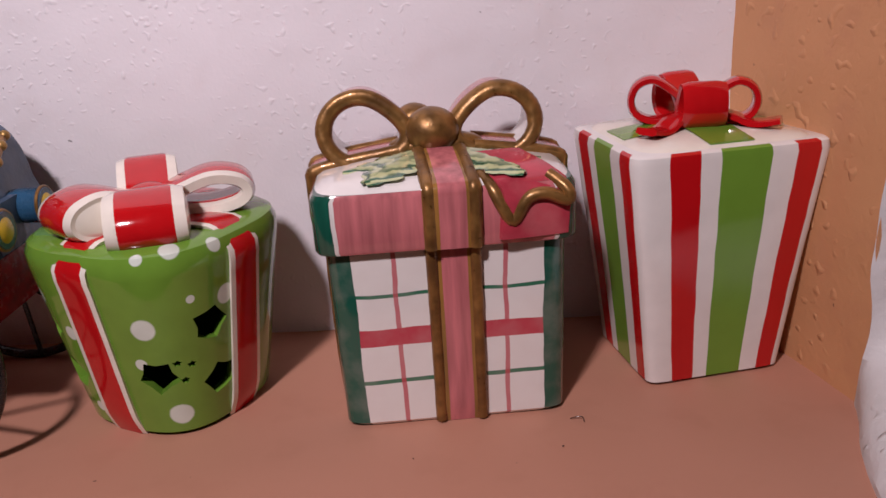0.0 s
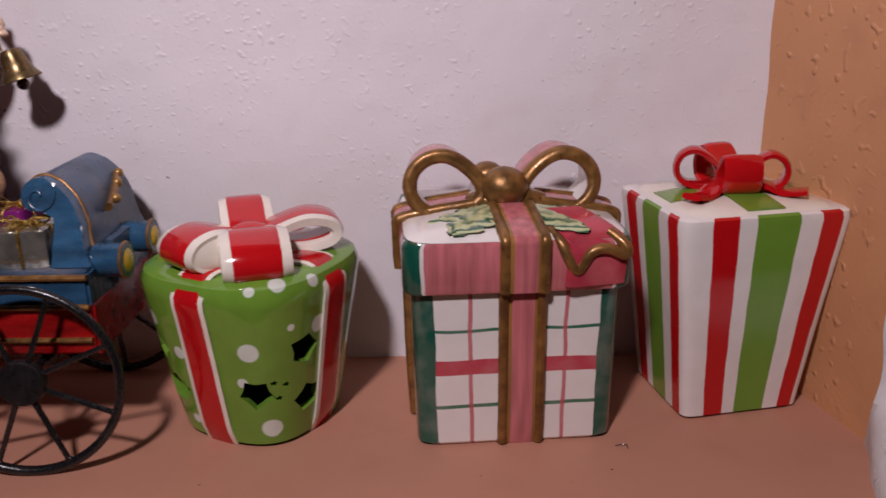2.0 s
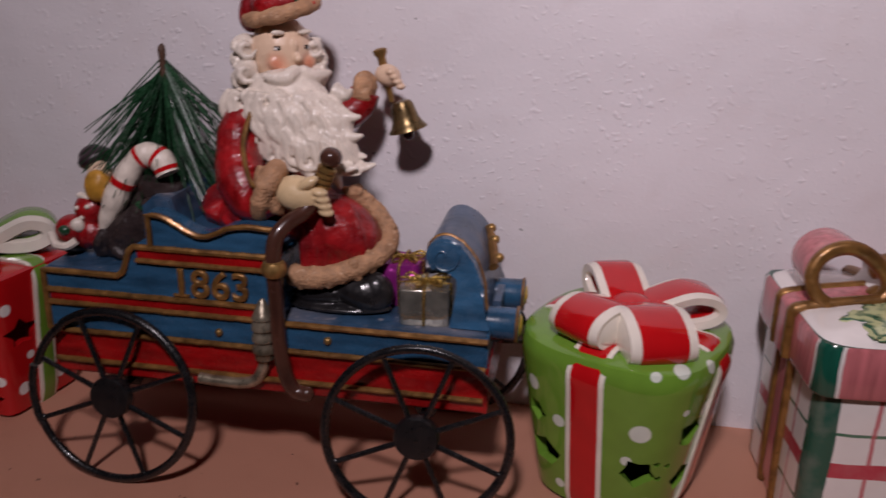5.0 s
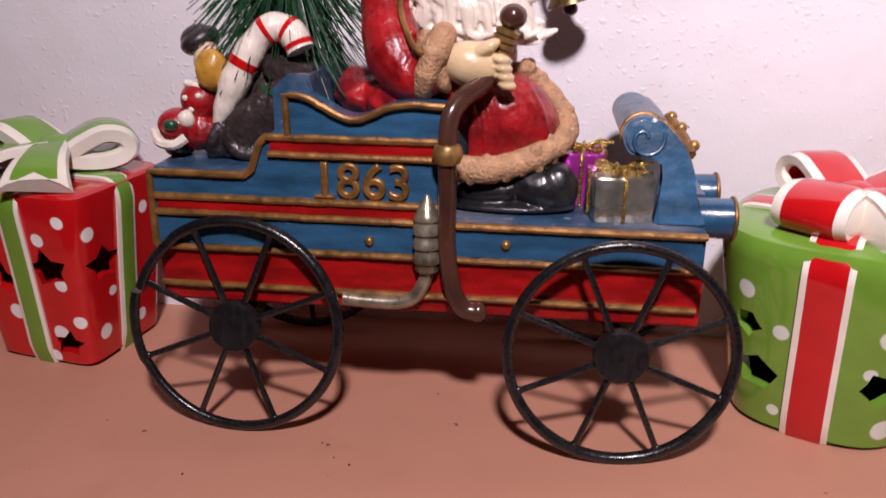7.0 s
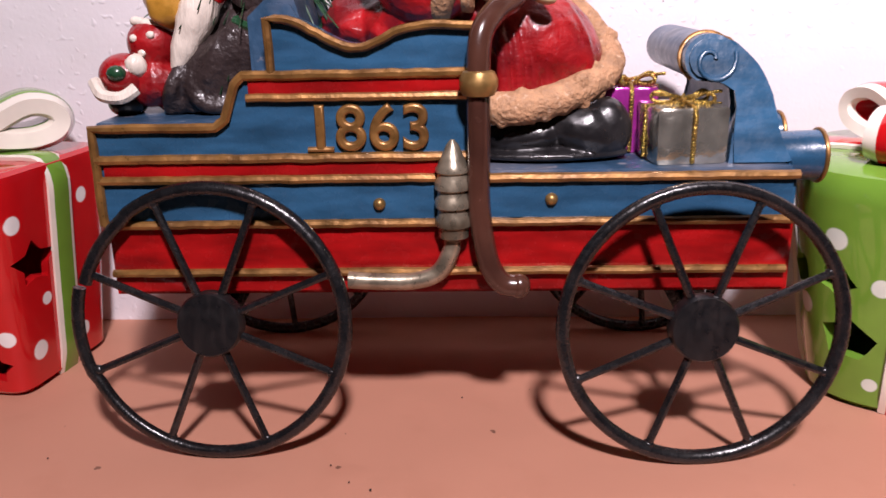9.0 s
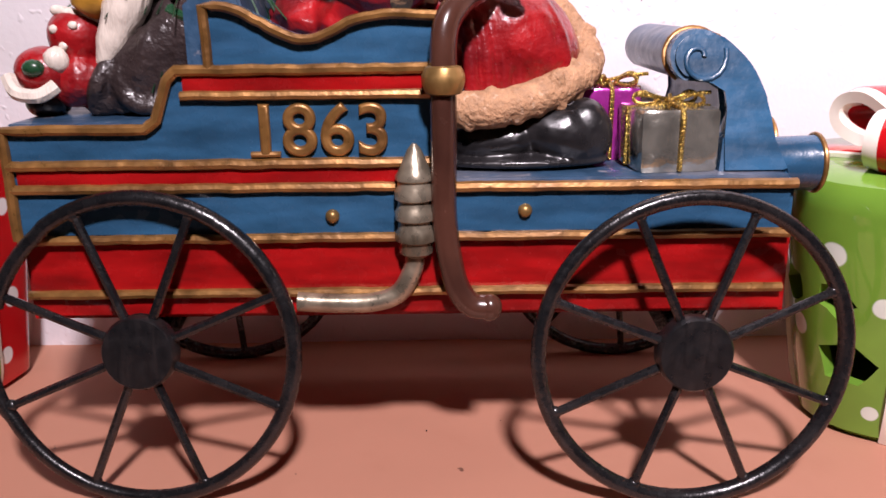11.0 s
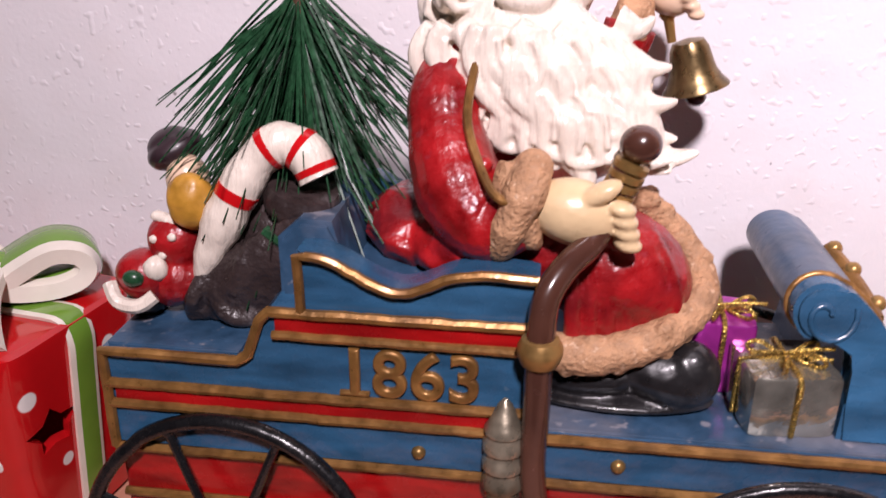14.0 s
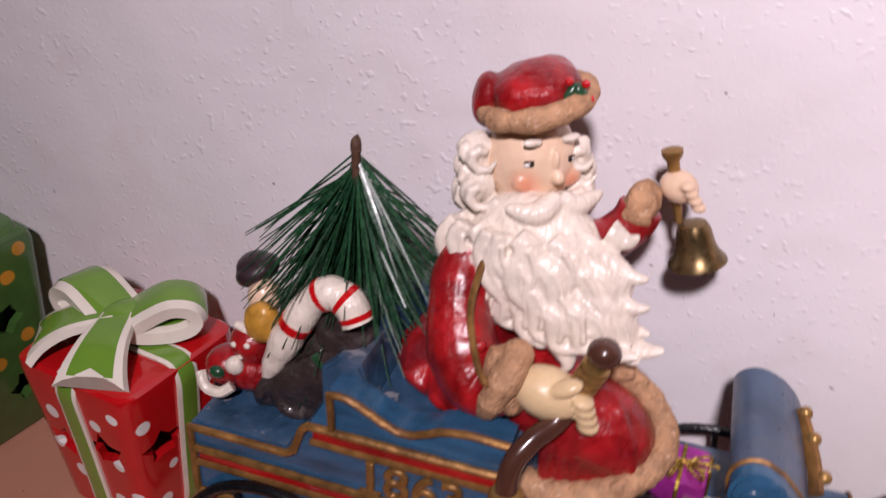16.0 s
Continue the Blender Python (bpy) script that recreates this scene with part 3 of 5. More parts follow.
# plaid box with lid and gilt bow
plaid_box = thing("plaid_gift_jar", pose(0.0485, 0.5565, 0, 0, 0, 4.5), "white and pink plaid ceramic gift box jar with gilt bow", "jar")
BODY_RINGS = [(0, 0.0675, 0.0605), (0.0025, 0.0700, 0.0627), (0.06, 0.0710, 0.0637), (0.119, 0.0718, 0.0645)]
part("body", loft(BODY_RINGS, 14, 160), plaid_coat, plaid_box)
LID_RINGS = [(0.118, 0.0768, 0.0695), (0.120, 0.0778, 0.0705), (0.150, 0.0778, 0.0705), (0.1535, 0.0758, 0.0685)]
lid = part("lid", loft(LID_RINGS, 14, 160), lid_coat, plaid_box, "pink brushed lid with dark green corners")
TOP = [(0.1534, 0.0755, 0.0683), (0.1565, 0.071, 0.064), (0.162, 0.040, 0.034), (0.1635, 0.006, 0.005)]
part("lid_top", loft(TOP, 8, 96), glaze_white, lid)
for u in (0.53, 1.5, 2.5, 3.5):
    side_ribbon(BODY_RINGS, 14, u, 0.033, gold_pink_band, plaid_box)
    p = [on_side(LID_RINGS, 14, u, v, 0.001)[0] for v in (0.02, 0.3, 0.6, 0.9)]
    q = -90 + 90 * math.floor(u)
    c, s = math.cos(radians(q)), math.sin(radians(q))
    e = p[-1]
    p += [Vector((e.x * 0.97, e.y * 0.97, 0.1555)), Vector((e.x * 0.7, e.y * 0.7, 0.1600)), Vector((e.x * 0.3, e.y * 0.3, 0.1645))]
    part("ribbon", ribbon(smooth_path(p, 4), 0.034, (-s, c, 0), 0.005), gold_pink_band, lid)
    low = [on_side(BODY_RINGS, 14, u, v, 0.0012)[0] for v in (0.01, 0.25, 0.5, 0.75, 0.98)]
    for k in (-1, 1):
        off = Vector((-s, c, 0)) * (0.0130 * k)
        part("gold_edge", tube([q + off for q in smooth_path(p, 4)], [0.0042 * (1 + 0.12 * noise.noise(q * 120)) for q in smooth_path(p, 4)], 10), gold, lid)
        part("gold_edge", tube([q + off for q in smooth_path(low, 4)], [0.0036 * (1 + 0.12 * noise.noise(q * 120)) for q in smooth_path(low, 4)], 10), gold, plaid_box)


def holly_leaf(length, width, m):
    """A flat scalloped leaf with a raised rib."""
    bm = bmesh.new()
    left, right, mid = [], [], []
    for k in range(13):
        t = k / 12
        w = width * math.sin(math.pi * min(1, t * 0.96 + 0.03)) ** 0.7 * (1 - 0.28 * (k % 3 == 1))
        mid.append(bm.verts.new(m @ Vector((0, length * t, 0.0028))))
        left.append(bm.verts.new(m @ Vector((-w, length * t, 0.0))))
        right.append(bm.verts.new(m @ Vector((w, length * t, 0.0))))
    uv = bm.loops.layers.uv.verify()
    for k in range(12):
        for quad, us_ in (((left[k], mid[k], mid[k + 1], left[k + 1]), (0, 0.5, 0.5, 0)), ((mid[k], right[k], right[k + 1], mid[k + 1]), (0.5, 1, 1, 0.5))):
            f = bm.faces.new(quad)
            for loop, u, v in zip(f.loops, us_, (k, k, k + 1, k + 1)):
                loop[uv].uv = (u, v / 12)
    return bm


for x, y, rz in ((-0.012, -0.02, 112), (0.014, -0.022, -108), (-0.014, -0.026, 142), (0.016, -0.028, -142), (-0.01, -0.012, 84), (0.014, -0.01, -80)):
    z = 0.1640
    part("leaf", holly_leaf(0.050, 0.017, pose(x, y, z, -7.5, 0, rz)), leaf_paint, lid, "pale and dark green painted leaf")
# draped ribbon tail on the lid
bm = ribbon(smooth_path([(0.030, -0.030, 0.163), (0.044, -0.056, 0.1580), (0.053, -0.0690, 0.150), (0.052, -0.0708, 0.135), (0.051, -0.0708, 0.122)], 5), 0.042, (1, 0.12, 0), 0.004)
part("ribbon_tail", bm, deep_pink, lid, "deep pink draped ribbon tail")
part("gold_edge", tube(smooth_path([(0.020, -0.052, 0.1580), (0.027, -0.0675, 0.1520), (0.032, -0.0722, 0.1420), (0.0385, -0.0726, 0.1325), (0.047, -0.0726, 0.1450), (0.058, -0.0726, 0.1475), (0.070, -0.0720, 0.1425), (0.070, -0.0710, 0.149), (0.061, -0.0625, 0.1560)], 5), 0.0038, 12), gold, lid)
for side in (-1, 1):
    centre = Vector((side * 0.0435 - 0.003, 0.012, 0.1775))
    ring = []
    for k in range(40):
        q = 2 * math.pi * k / 40
        r = 1 + 0.28 * max(0, -math.cos(q) * 1.0) ** 3
        ring.append((centre.x + side * 0.0228 * r * math.cos(q), centre.y + 0.004 * math.sin(q), centre.z + 0.0205 * math.sin(q) - 0.004 * max(0, -math.cos(q)) ** 2))
    part("bow_loop", ribbon(ring if side > 0 else ring[::-1], 0.042, (0, 1, 0), 0.0035, True), [pink_brush], lid, "pink ribbon loop with gilt rim")
    rim = [(x, y - 0.0205, z) for x, y, z in ring]
    part("gold_rim", tube(rim, 0.0060, 14, closed=True, flat=0.8), gold, lid)
    inner = ribbon([(centre.x + (x - centre.x) * 0.91, y, centre.z + (z - centre.z) * 0.91) for x, y, z in (ring if side > 0 else ring[::-1])], 0.039, (0, 1, 0), 0.002, True)
    part("loop_lining", inner, glaze_white, lid)
bm = blob(bmesh.new(), (-0.002, -0.010, 0.1755), (0.0175, 0.015, 0.0150), rough=0.04, freq=40)
blob(bm, (-0.012, 0.01, 0.179), (0.013, 0.012, 0.011))
blob(bm, (0, -0.004, 0.166), (0.03, 0.014, 0.0075))
part("bow_knot", bm, gold, lid)

# striped flared box
striped = thing("striped_gift_jar", pose(0.2185, 0.575, 0, 0, 0, 12), "white flared gift jar with red and green stripes", "jar")
STRIPE_RINGS = [(0, 0.0455, 0.0415), (0.002, 0.0480, 0.0440), (0.08, 0.0570, 0.050), (0.1535, 0.0665, 0.056), (0.158, 0.0657, 0.0552), (0.1595, 0.0635, 0.053)]
part("body", loft(STRIPE_RINGS, 13, 160), stripe_coat, striped)
lid_top = part("lid", loft([(0.1592, 0.0585, 0.0505), (0.1615, 0.054, 0.047), (0.1640, 0.03, 0.026), (0.1650, 0.003, 0.003)], 7, 96), glaze_cream, striped)
for q in (0, 90, 180, 270):
    c, s = math.cos(radians(q)), math.sin(radians(q))
    reach = 0.055 if q % 180 == 0 else 0.048
    part("lid_stripe", ribbon([(c * reach, s * reach, 0.1615), (c * reach * 0.75, s * reach * 0.75, 0.1632), (c * 0.022, s * 0.022, 0.1650), (c * 0.004, s * 0.004, 0.1655)], 0.03, (-s, c, 0), 0.0012), glaze_green, lid_top)
for way, length, height, wide in ((156, 0.037, 0.027, 0.015), (258, 0.019, 0.025, 0.028), (-24, 0.034, 0.025, 0.015), (100, 0.026, 0.027, 0.024)):
    path, across = loop_path(way, length, height, 0.1665)
    part("bow_loop", ribbon(path, wide, across, 0.0050, True), glaze_red, striped)
for way in (210, -38):
    c, s = math.cos(radians(way)), math.sin(radians(way))
    pts = smooth_path([(c * 0.006, s * 0.006, 0.1720), (c * 0.022, s * 0.022, 0.1705), (c * 0.037, s * 0.037, 0.1655), (c * 0.053, s * 0.053, 0.1680)], 5)
    part("bow_tail", ribbon(pts, 0.0155, (-s, c, 0), 0.0045), glaze_red, striped)
part("bow_knot", blob(bmesh.new(), (0, 0, 0.1730), (0.010, 0.010, 0.008)), glaze_red, striped)

# red dotted box with a green bow, beyond the wagon
RED_RINGS = [(0, 0.038, 0.038), (0.003, 0.041, 0.041), (0.06, 0.046, 0.046), (0.122, 0.052, 0.052), (0.127, 0.0515, 0.0515), (0.129, 0.049, 0.049)]
red_box = thing("red_gift_jar", pose(-0.666, 0.571, 0, 0, 0, -10), "red glazed gift jar with white dots and green bow", "jar")
red_dots = [on_side(RED_RINGS, 9, u, v)[0].to_tuple() + (r,) for u, v, r in (
    (0.72, 0.75, 0.005), (0.9, 0.86, 0.0045), (0.85, 0.5, 0.005), (0.78, 0.2, 0.0065), (0.95, 0.28, 0.005), (0.2, 0.7, 0.006), (0.3, 0.3, 0.006), (0.12, 0.45, 0.005),
    (1.08, 0.78, 0.0055), (1.16, 0.18, 0.006), (1.28, 0.40, 0.004), (1.75, 0.8, 0.005), (1.8, 0.4, 0.006), (1.72, 0.15, 0.005), (0.66, 0.05, 0.005))]
red_coat = surface("dotted_red_glaze", RED, 0.1, coat=0.7, vary=0.1, dots=red_dots)
holes = []
for i, (u, v, size) in enumerate(((0.76, 0.58, 0.0135), (1.2, 0.58, 0.0135), (0.84, 0.14, 0.010), (0.22, 0.5, 0.012))):
    p, way = on_side(RED_RINGS, 9, u, v)
    holes.append((p.to_tuple(), size, (way, 0.5 + i * 1.1), i + 11))
pierced_body(red_box, RED_RINGS, 9, red_coat, holes)
for u in (0.5, 1.5, 2.5, 3.5):
    side_ribbon(RED_RINGS, 9, u, 0.019, green_band, red_box, 1.0)
for way, length, height in ((172, 0.048, 0.021), (44, 0.044, 0.020)):
    path, across = loop_path(way, length, height, 0.1365, 0.001)
    part("bow_loop", ribbon(path, 0.038, across, 0.0140, True), green_band, red_box)
for way in (221, 295):
    c, s = math.cos(radians(way)), math.sin(radians(way))
    pts = smooth_path([(c * 0.004, s * 0.004, 0.150), (c * 0.03, s * 0.03, 0.1475), (c * 0.047, s * 0.047, 0.1405), (c * 0.057, s * 0.057, 0.131)], 5)
    wide = [0.6 + 0.62 * k / (len(pts) - 1) for k in range(len(pts))]
    part("bow_tail", ribbon(pts, 0.040, (-s, c, 0), 0.008, taper=wide, notch=0.013), green_band, red_box)
part("bow_knot", blob(bmesh.new(), (0, 0.002, 0.144), (0.0155, 0.021, 0.0125), 0, (0, 0, -20)), glaze_green, red_box)

# tall dark green box
DARK_RINGS = [(0, 0.045, 0.04), (0.004, 0.047, 0.042), (0.160, 0.055, 0.048), (0.167, 0.0535, 0.0465), (0.170, 0.05, 0.043)]
tall = thing("dark_green_gift_jar", pose(-0.838, 0.585, 0, 0, 0, -12), "tall dark green gift jar with orange dots and star holes", "jar")
dots = [on_side(DARK_RINGS, 9, u, v)[0].to_tuple() + (r,) for u, v, r in ((0.85, 0.93, 0.006), (1.06, 0.95, 0.0055), (1.22, 0.86, 0.005), (1.4, 0.75, 0.005), (1.1, 0.8, 0.005), (0.9, 0.45, 0.006), (1.2, 0.5, 0.006), (0.75, 0.65, 0.005), (1.3, 0.95, 0.005), (1.25, 0.25, 0.006), (0.6, 0.97, 0.006), (1.52, 0.93, 0.0065), (1.72, 0.82, 0.006), (1.86, 0.93, 0.0055), (1.45, 0.42, 0.006), (1.8, 0.5, 0.006))]
tall_coat = surface("dotted_dark_green_glaze", (0.055, 0.13, 0.03), 0.16, coat=0.6, vary=0.2, dots=dots, dot_colour=(0.55, 0.25, 0.03))
holes = []
for i, (u, v, size) in enumerate(((1.2, 0.68, 0.012), (0.8, 0.75, 0.012), (1.1, 0.35, 0.011), (1.62, 0.62, 0.014), (1.7, 0.25, 0.013))):
    p, way = on_side(DARK_RINGS, 9, u, v)
    holes.append((p.to_tuple(), size, (way, i * 0.8), i + 21))
pierced_body(tall, DARK_RINGS, 9, tall_coat, holes)
part("lid", loft([(0.170, 0.049, 0.042), (0.175, 0.047, 0.04), (0.178, 0.03, 0.026)], 8, 64), glaze_olive, tall)


# ---------------------------------------------------------------- the wagon
WY0, WY1 = 0.487, 0.598
wagon = thing("toy_wagon", pose(-0.39, 0.54, 0), "blue and red resin toy motor wagon with gold trim", "toy wagon")


def wpart(name, bm, mat, parent=None, label="", smooth=True):
    return part(name, bm, mat, parent or wagon, label, True, smooth)


chassis = wpart("chassis", box(-0.556, -0.232, WY0, WY1, 0.0755, 0.1115, 0.002), wagon_red, None, "antiqued red lower body")
frame_body = wpart("body", box(-0.557, -0.233, WY0 - 0.001, WY1 + 0.001, 0.1115, 0.1335, 0.002), wagon_blue)
tray = [(-0.557, 0.1335), (-0.557, 0.158), (-0.498, 0.158), (-0.4935, 0.1615), (-0.488, 0.177), (-0.484, 0.181), (-0.3785, 0.181), (-0.3785, 0.1335)]
wpart("upper_body", slab(tray, WY0 - 0.0005, WY1, 0.0015), wagon_blue, frame_body)
wpart("tray_top", box(-0.555, -0.499, WY0 + 0.002, WY1 - 0.002, 0.1575, 0.1595, 0.0005), dusty_blue, frame_body, "dusty tray top")
crest = [(x, z) for x, _, z in smooth_path([(-0.472, 0, 0.206), (-0.462, 0, 0.2055), (-0.452, 0, 0.201), (-0.441, 0, 0.195), (-0.432, 0, 0.193), (-0.423, 0, 0.1955), (-0.412, 0, 0.2005), (-0.398, 0, 0.2025), (-0.380, 0, 0.2015)], 4)]
seat_outline = [(-0.380, 0.180), (-0.472, 0.180)] + crest
wpart("seat_panel", slab(seat_outline, WY0, WY0 + 0.014, 0.0012), wagon_blue, frame_body)
wpart("seat_back", slab(seat_outline, WY1 - 0.012, WY1, 0.0012), wagon_blue, frame_body)
back_outline = [(-0.484, 0.158), (-0.484, 0.205), (-0.475, 0.213), (-0.462, 0.2125), (-0.456, 0.19), (-0.380, 0.186), (-0.380, 0.158)]
wpart("seat_box", slab(back_outline, WY0 + 0.014, WY1 - 0.012, 0.002), dusty_blue, frame_body, "dusty blue seat")
wpart("bed", box(-0.379, -0.235, WY0 + 0.002, WY1 - 0.002, 0.133, 0.1352, 0.0005), dusty_blue, frame_body, "dusty bed")
wpart("red_line", box(-0.553, -0.381, WY0 - 0.0018, WY0 + 0.003, 0.1345, 0.1425, 0.0006), wagon_red, frame_body)
wpart("red_line", box(-0.482, -0.381, WY0 - 0.0018, WY0 + 0.003, 0.1715, 0.1785, 0.0006), wagon_red, frame_body)


def gold_line(points, size=0.0021):
    pts = [(x + wavy((x, 0, z), 0.0003, 300), WY0 - 0.0018, z + wavy((x, 7, z), 0.0004, 220)) for x, z in points]
    return wpart("gold_trim", tube(pts, [size * (1 + 0.12 * noise.noise(Vector(p) * 250)) for p in pts], 8), gold, frame_body, "rubbed gold trim")


def run(*corners):
    out = []
    for (xa, za), (xb, zb) in zip(corners, corners[1:]):
        n = max(2, int(math.hypot(xb - xa, zb - za) / 0.006))
        out += [(xa + (xb - xa) * k / n, za + (zb - za) * k / n) for k in range(n)]
    return out + [corners[-1]]


gold_line(run((-0.555, 0.0875), (-0.235, 0.0875)))
gold_line(run((-0.556, 0.1115), (-0.234, 0.1115)))
gold_line(run((-0.556, 0.133), (-0.380, 0.133)))
gold_line(run((-0.378, 0.1325), (-0.233, 0.1325)), 0.0023)
gold_line(run((-0.556, 0.143), (-0.381, 0.143)), 0.0023)
gold_line(run((-0.556, 0.112), (-0.556, 0.1575), (-0.4985, 0.1575), (-0.4935, 0.161), (-0.488, 0.1765), (-0.484, 0.1805), (-0.380, 0.1805)), 0.0023)
gold_line(run((-0.483, 0.1705), (-0.381, 0.1705)), 0.002)
gold_line([(-0.471, 0.181), (-0.471, 0.193), (-0.4715, 0.2045)] + [(x, z - 0.0012) for x, z in crest[2:]], 0.0021)
for x, z in ((-0.425, 0.1205), (-0.345, 0.122)):
    wpart("rivet", blob(bmesh.new(), (x, WY0 - 0.001, z), (0.0031, 0.003, 0.0031), detail=2), brass, frame_body, "round brass rivet")

# the raised year
for digit, x in zip("1863", (-0.4505, -0.4365, -0.4215, -0.4068)):
    curve = bpy.data.curves.new("numeral", "FONT")
    curve.body, curve.size, curve.bevel_depth, curve.bevel_resolution, curve.extrude = digit, 0.0285, 0.0013, 2, 0.0006
    curve.align_x, curve.offset = "CENTER", -0.0005
    temp = new("numeral", curve)
    bpy.context.view_layer.update()
    me = bpy.data.meshes.new_from_object(temp.evaluated_get(bpy.context.evaluated_depsgraph_get()))
    bpy.data.objects.remove(temp)
    bm = bmesh.new()
    bm.from_mesh(me)
    if digit == "1":
        tube([(-0.006, 0, 0.0006), (0.006, 0, 0.0006)], 0.0013, 8, bm)
    bm.transform(pose(x, WY0 - 0.0012, 0.1468, 90, 0, 0))
    wpart("numeral", bm, gold, frame_body, "raised gold numeral " + digit)

# chimney pipe
cap = [(0.001, 0.0475), (0.003, 0.045), (0.0066, 0.0365), (0.0080, 0.0345), (0.0080, 0.0330), (0.0070, 0.0322), (0.0074, 0.0300), (0.0084, 0.0280), (0.0084, 0.0250), (0.0070, 0.0240),
       (0.0074, 0.0215), (0.0085, 0.0195), (0.0085, 0.0165), (0.0070, 0.0155), (0.0074, 0.0125), (0.0085, 0.0105), (0.0085, 0.0075), (0.0072, 0.0065), (0.0070, 0.0020), (0.0040, 0.0)]
pipe = wpart("exhaust", lathe(cap[::-1], pose(-0.3905, WY0 - 0.004, 0.1035), 24), silver, None, "ribbed silver exhaust pipe")
wpart("elbow", tube(smooth_path([(-0.3905, WY0 - 0.004, 0.108), (-0.392, WY0 - 0.004, 0.098), (-0.398, WY0 - 0.004, 0.0875), (-0.409, WY0 - 0.004, 0.0835), (-0.425, WY0 - 0.004, 0.0832), (-0.441, WY0 - 0.004, 0.0842)], 6), 0.0042, 14), silver, pipe)

# hand lever
lever = wpart("lever", tube(smooth_path([(-0.360, WY0 - 0.006, 0.0815), (-0.368, WY0 - 0.006, 0.083), (-0.3745, WY0 - 0.006, 0.094), (-0.3785, WY0 - 0.006, 0.12), (-0.3785, WY0 - 0.008, 0.15), (-0.3785, WY0 - 0.010, 0.178), (-0.3775, WY0 - 0.008, 0.196), (-0.371, WY0 + 0.0, 0.206), (-0.362, WY0 + 0.010, 0.212), (-0.356, WY0 + 0.017, 0.223), (-0.351, WY0 + 0.02, 0.238)], 6), 0.0056, 14, flat=0.9), lever_brown, None, "curved brown hand lever")
wpart("lever_foot", blob(bmesh.new(), (-0.3598, WY0 - 0.006, 0.0814), (0.0052, 0.0056, 0.0060), rough=0.1, freq=120), lever_brown, lever)
wpart("collar", lathe([(0.004, -0.006), (0.007, -0.005), (0.0085, -0.001), (0.0085, 0.002), (0.007, 0.005), (0.004, 0.006)], pose(-0.3785, WY0 - 0.010, 0.1765), 20), brass, lever)
for k in range(4):
    wpart("brass_ring", lathe([(0.0045, -0.002), (0.0068, -0.0012), (0.0068, 0.0012), (0.0045, 0.002)], pose(-0.3535 + 0.0014 * k, WY0 + 0.0195 + 0.0002 * k, 0.2285 + 0.0036 * k, 0, 20, 0), 18), brass, lever)
wpart("lever_knob", blob(bmesh.new(), (-0.3465, WY0 + 0.0205, 0.2475), (0.0078, 0.0078, 0.0072)), lever_brown, lever, "glossy brown knob")

# rolled dashboard
dash = [(-0.262, 0.134), (-0.262, 0.150), (-0.2605, 0.163), (-0.2615, 0.172), (-0.268, 0.1765)]
dash += [(-0.2735 + 0.0125 * math.cos(q), 0.186 + 0.0125 * math.sin(q)) for q in span(-1.2 * math.pi / 2 - 0.3, -2 * math.pi + 0.9, 14)]
dash += [(x, z) for x, _, z in smooth_path([(-0.2625, 0, 0.1945), (-0.252, 0, 0.183), (-0.2455, 0, 0.168), (-0.2405, 0, 0.15), (-0.232, 0, 0.134)], 4)]
dash = [(x + 0.0045 * min(1, (z - 0.134) / 0.03), 0.134 + (z - 0.134) * 0.92) for x, z in dash]
DASH_LEAN = 0.36


def leaned(bm):
    """The dashboard rakes away from the near side as it rises."""
    for v in bm.verts:
        v.co.y += DASH_LEAN * (v.co.z - 0.134) * max(0.0, (WY1 - v.co.y) / (WY1 - WY0))
    return bm


panel = wpart("dashboard", leaned(slab(dash, WY0 + 0.008, WY0 + 0.021, 0.002)), wagon_blue, None, "blue scrolled dashboard")
wpart("dashboard_sheet", leaned(slab(dash, WY0 + 0.0212, WY1 + 0.004, 0.001)), grey_blue, panel, "dusty grey-blue rolled sheet")
spiral = [(-0.269 + r * math.cos(q), WY0 + 0.0075, 0.1818 + r * math.sin(q)) for q, r in ((0.3 + 0.35 * k, 0.0015 + 0.00056 * k) for k in range(19))]
wpart("scroll_line", leaned(tube(spiral, 0.0012, 8)), wagon_blue, panel)
for y in (WY0 + 0.03, WY0 + 0.085):
    lamp = wpart("headlamp", lathe([(0.006, -0.012), (0.0115, -0.011), (0.012, 0.008), (0.0125, 0.0095), (0.0115, 0.011), (0.009, 0.011)], pose(-0.225, y - 0.006, 0.1360, 0, 90, 0), 24), wagon_blue, panel, "blue headlamp")
    wpart("lens", lathe([(0.0088, 0.0105), (0.006, 0.0125), (0.001, 0.013)], pose(-0.225, y - 0.006, 0.1360, 0, 90, 0), 24), lamp_yellow, lamp, "yellow painted lens")
    wpart("lamp_ring", tube([(-0.2155, y - 0.006 + 0.0124 * math.cos(q), 0.1360 + 0.0124 * math.sin(q)) for q in span(0, 2 * math.pi, 28)[:-1]], 0.0011, 8, closed=True), gold, lamp)
grille = wpart("radiator", box(-0.2345, -0.229, WY0 + 0.036, WY1 - 0.036, 0.114, 0.146, 0.003), grey_blue, panel)
strap = wpart("hinge_strap", tube(smooth_path([(-0.2370, 0.545, 0.1645), (-0.2385, 0.560, 0.1695), (-0.2430, 0.578, 0.1755), (-0.2470, 0.590, 0.1790)], 5), 0.0042, 8, flat=0.7), gold, panel, "worn brown metal strap")
for x, y, z in ((-0.2340, 0.5535, 0.1690), (-0.2395, 0.573, 0.1760), (-0.2440, 0.588, 0.1800)):
    wpart("brass_rivet", blob(bmesh.new(), (x, y, z), (0.0038, 0.0038, 0.0038), detail=2), brass, strap)
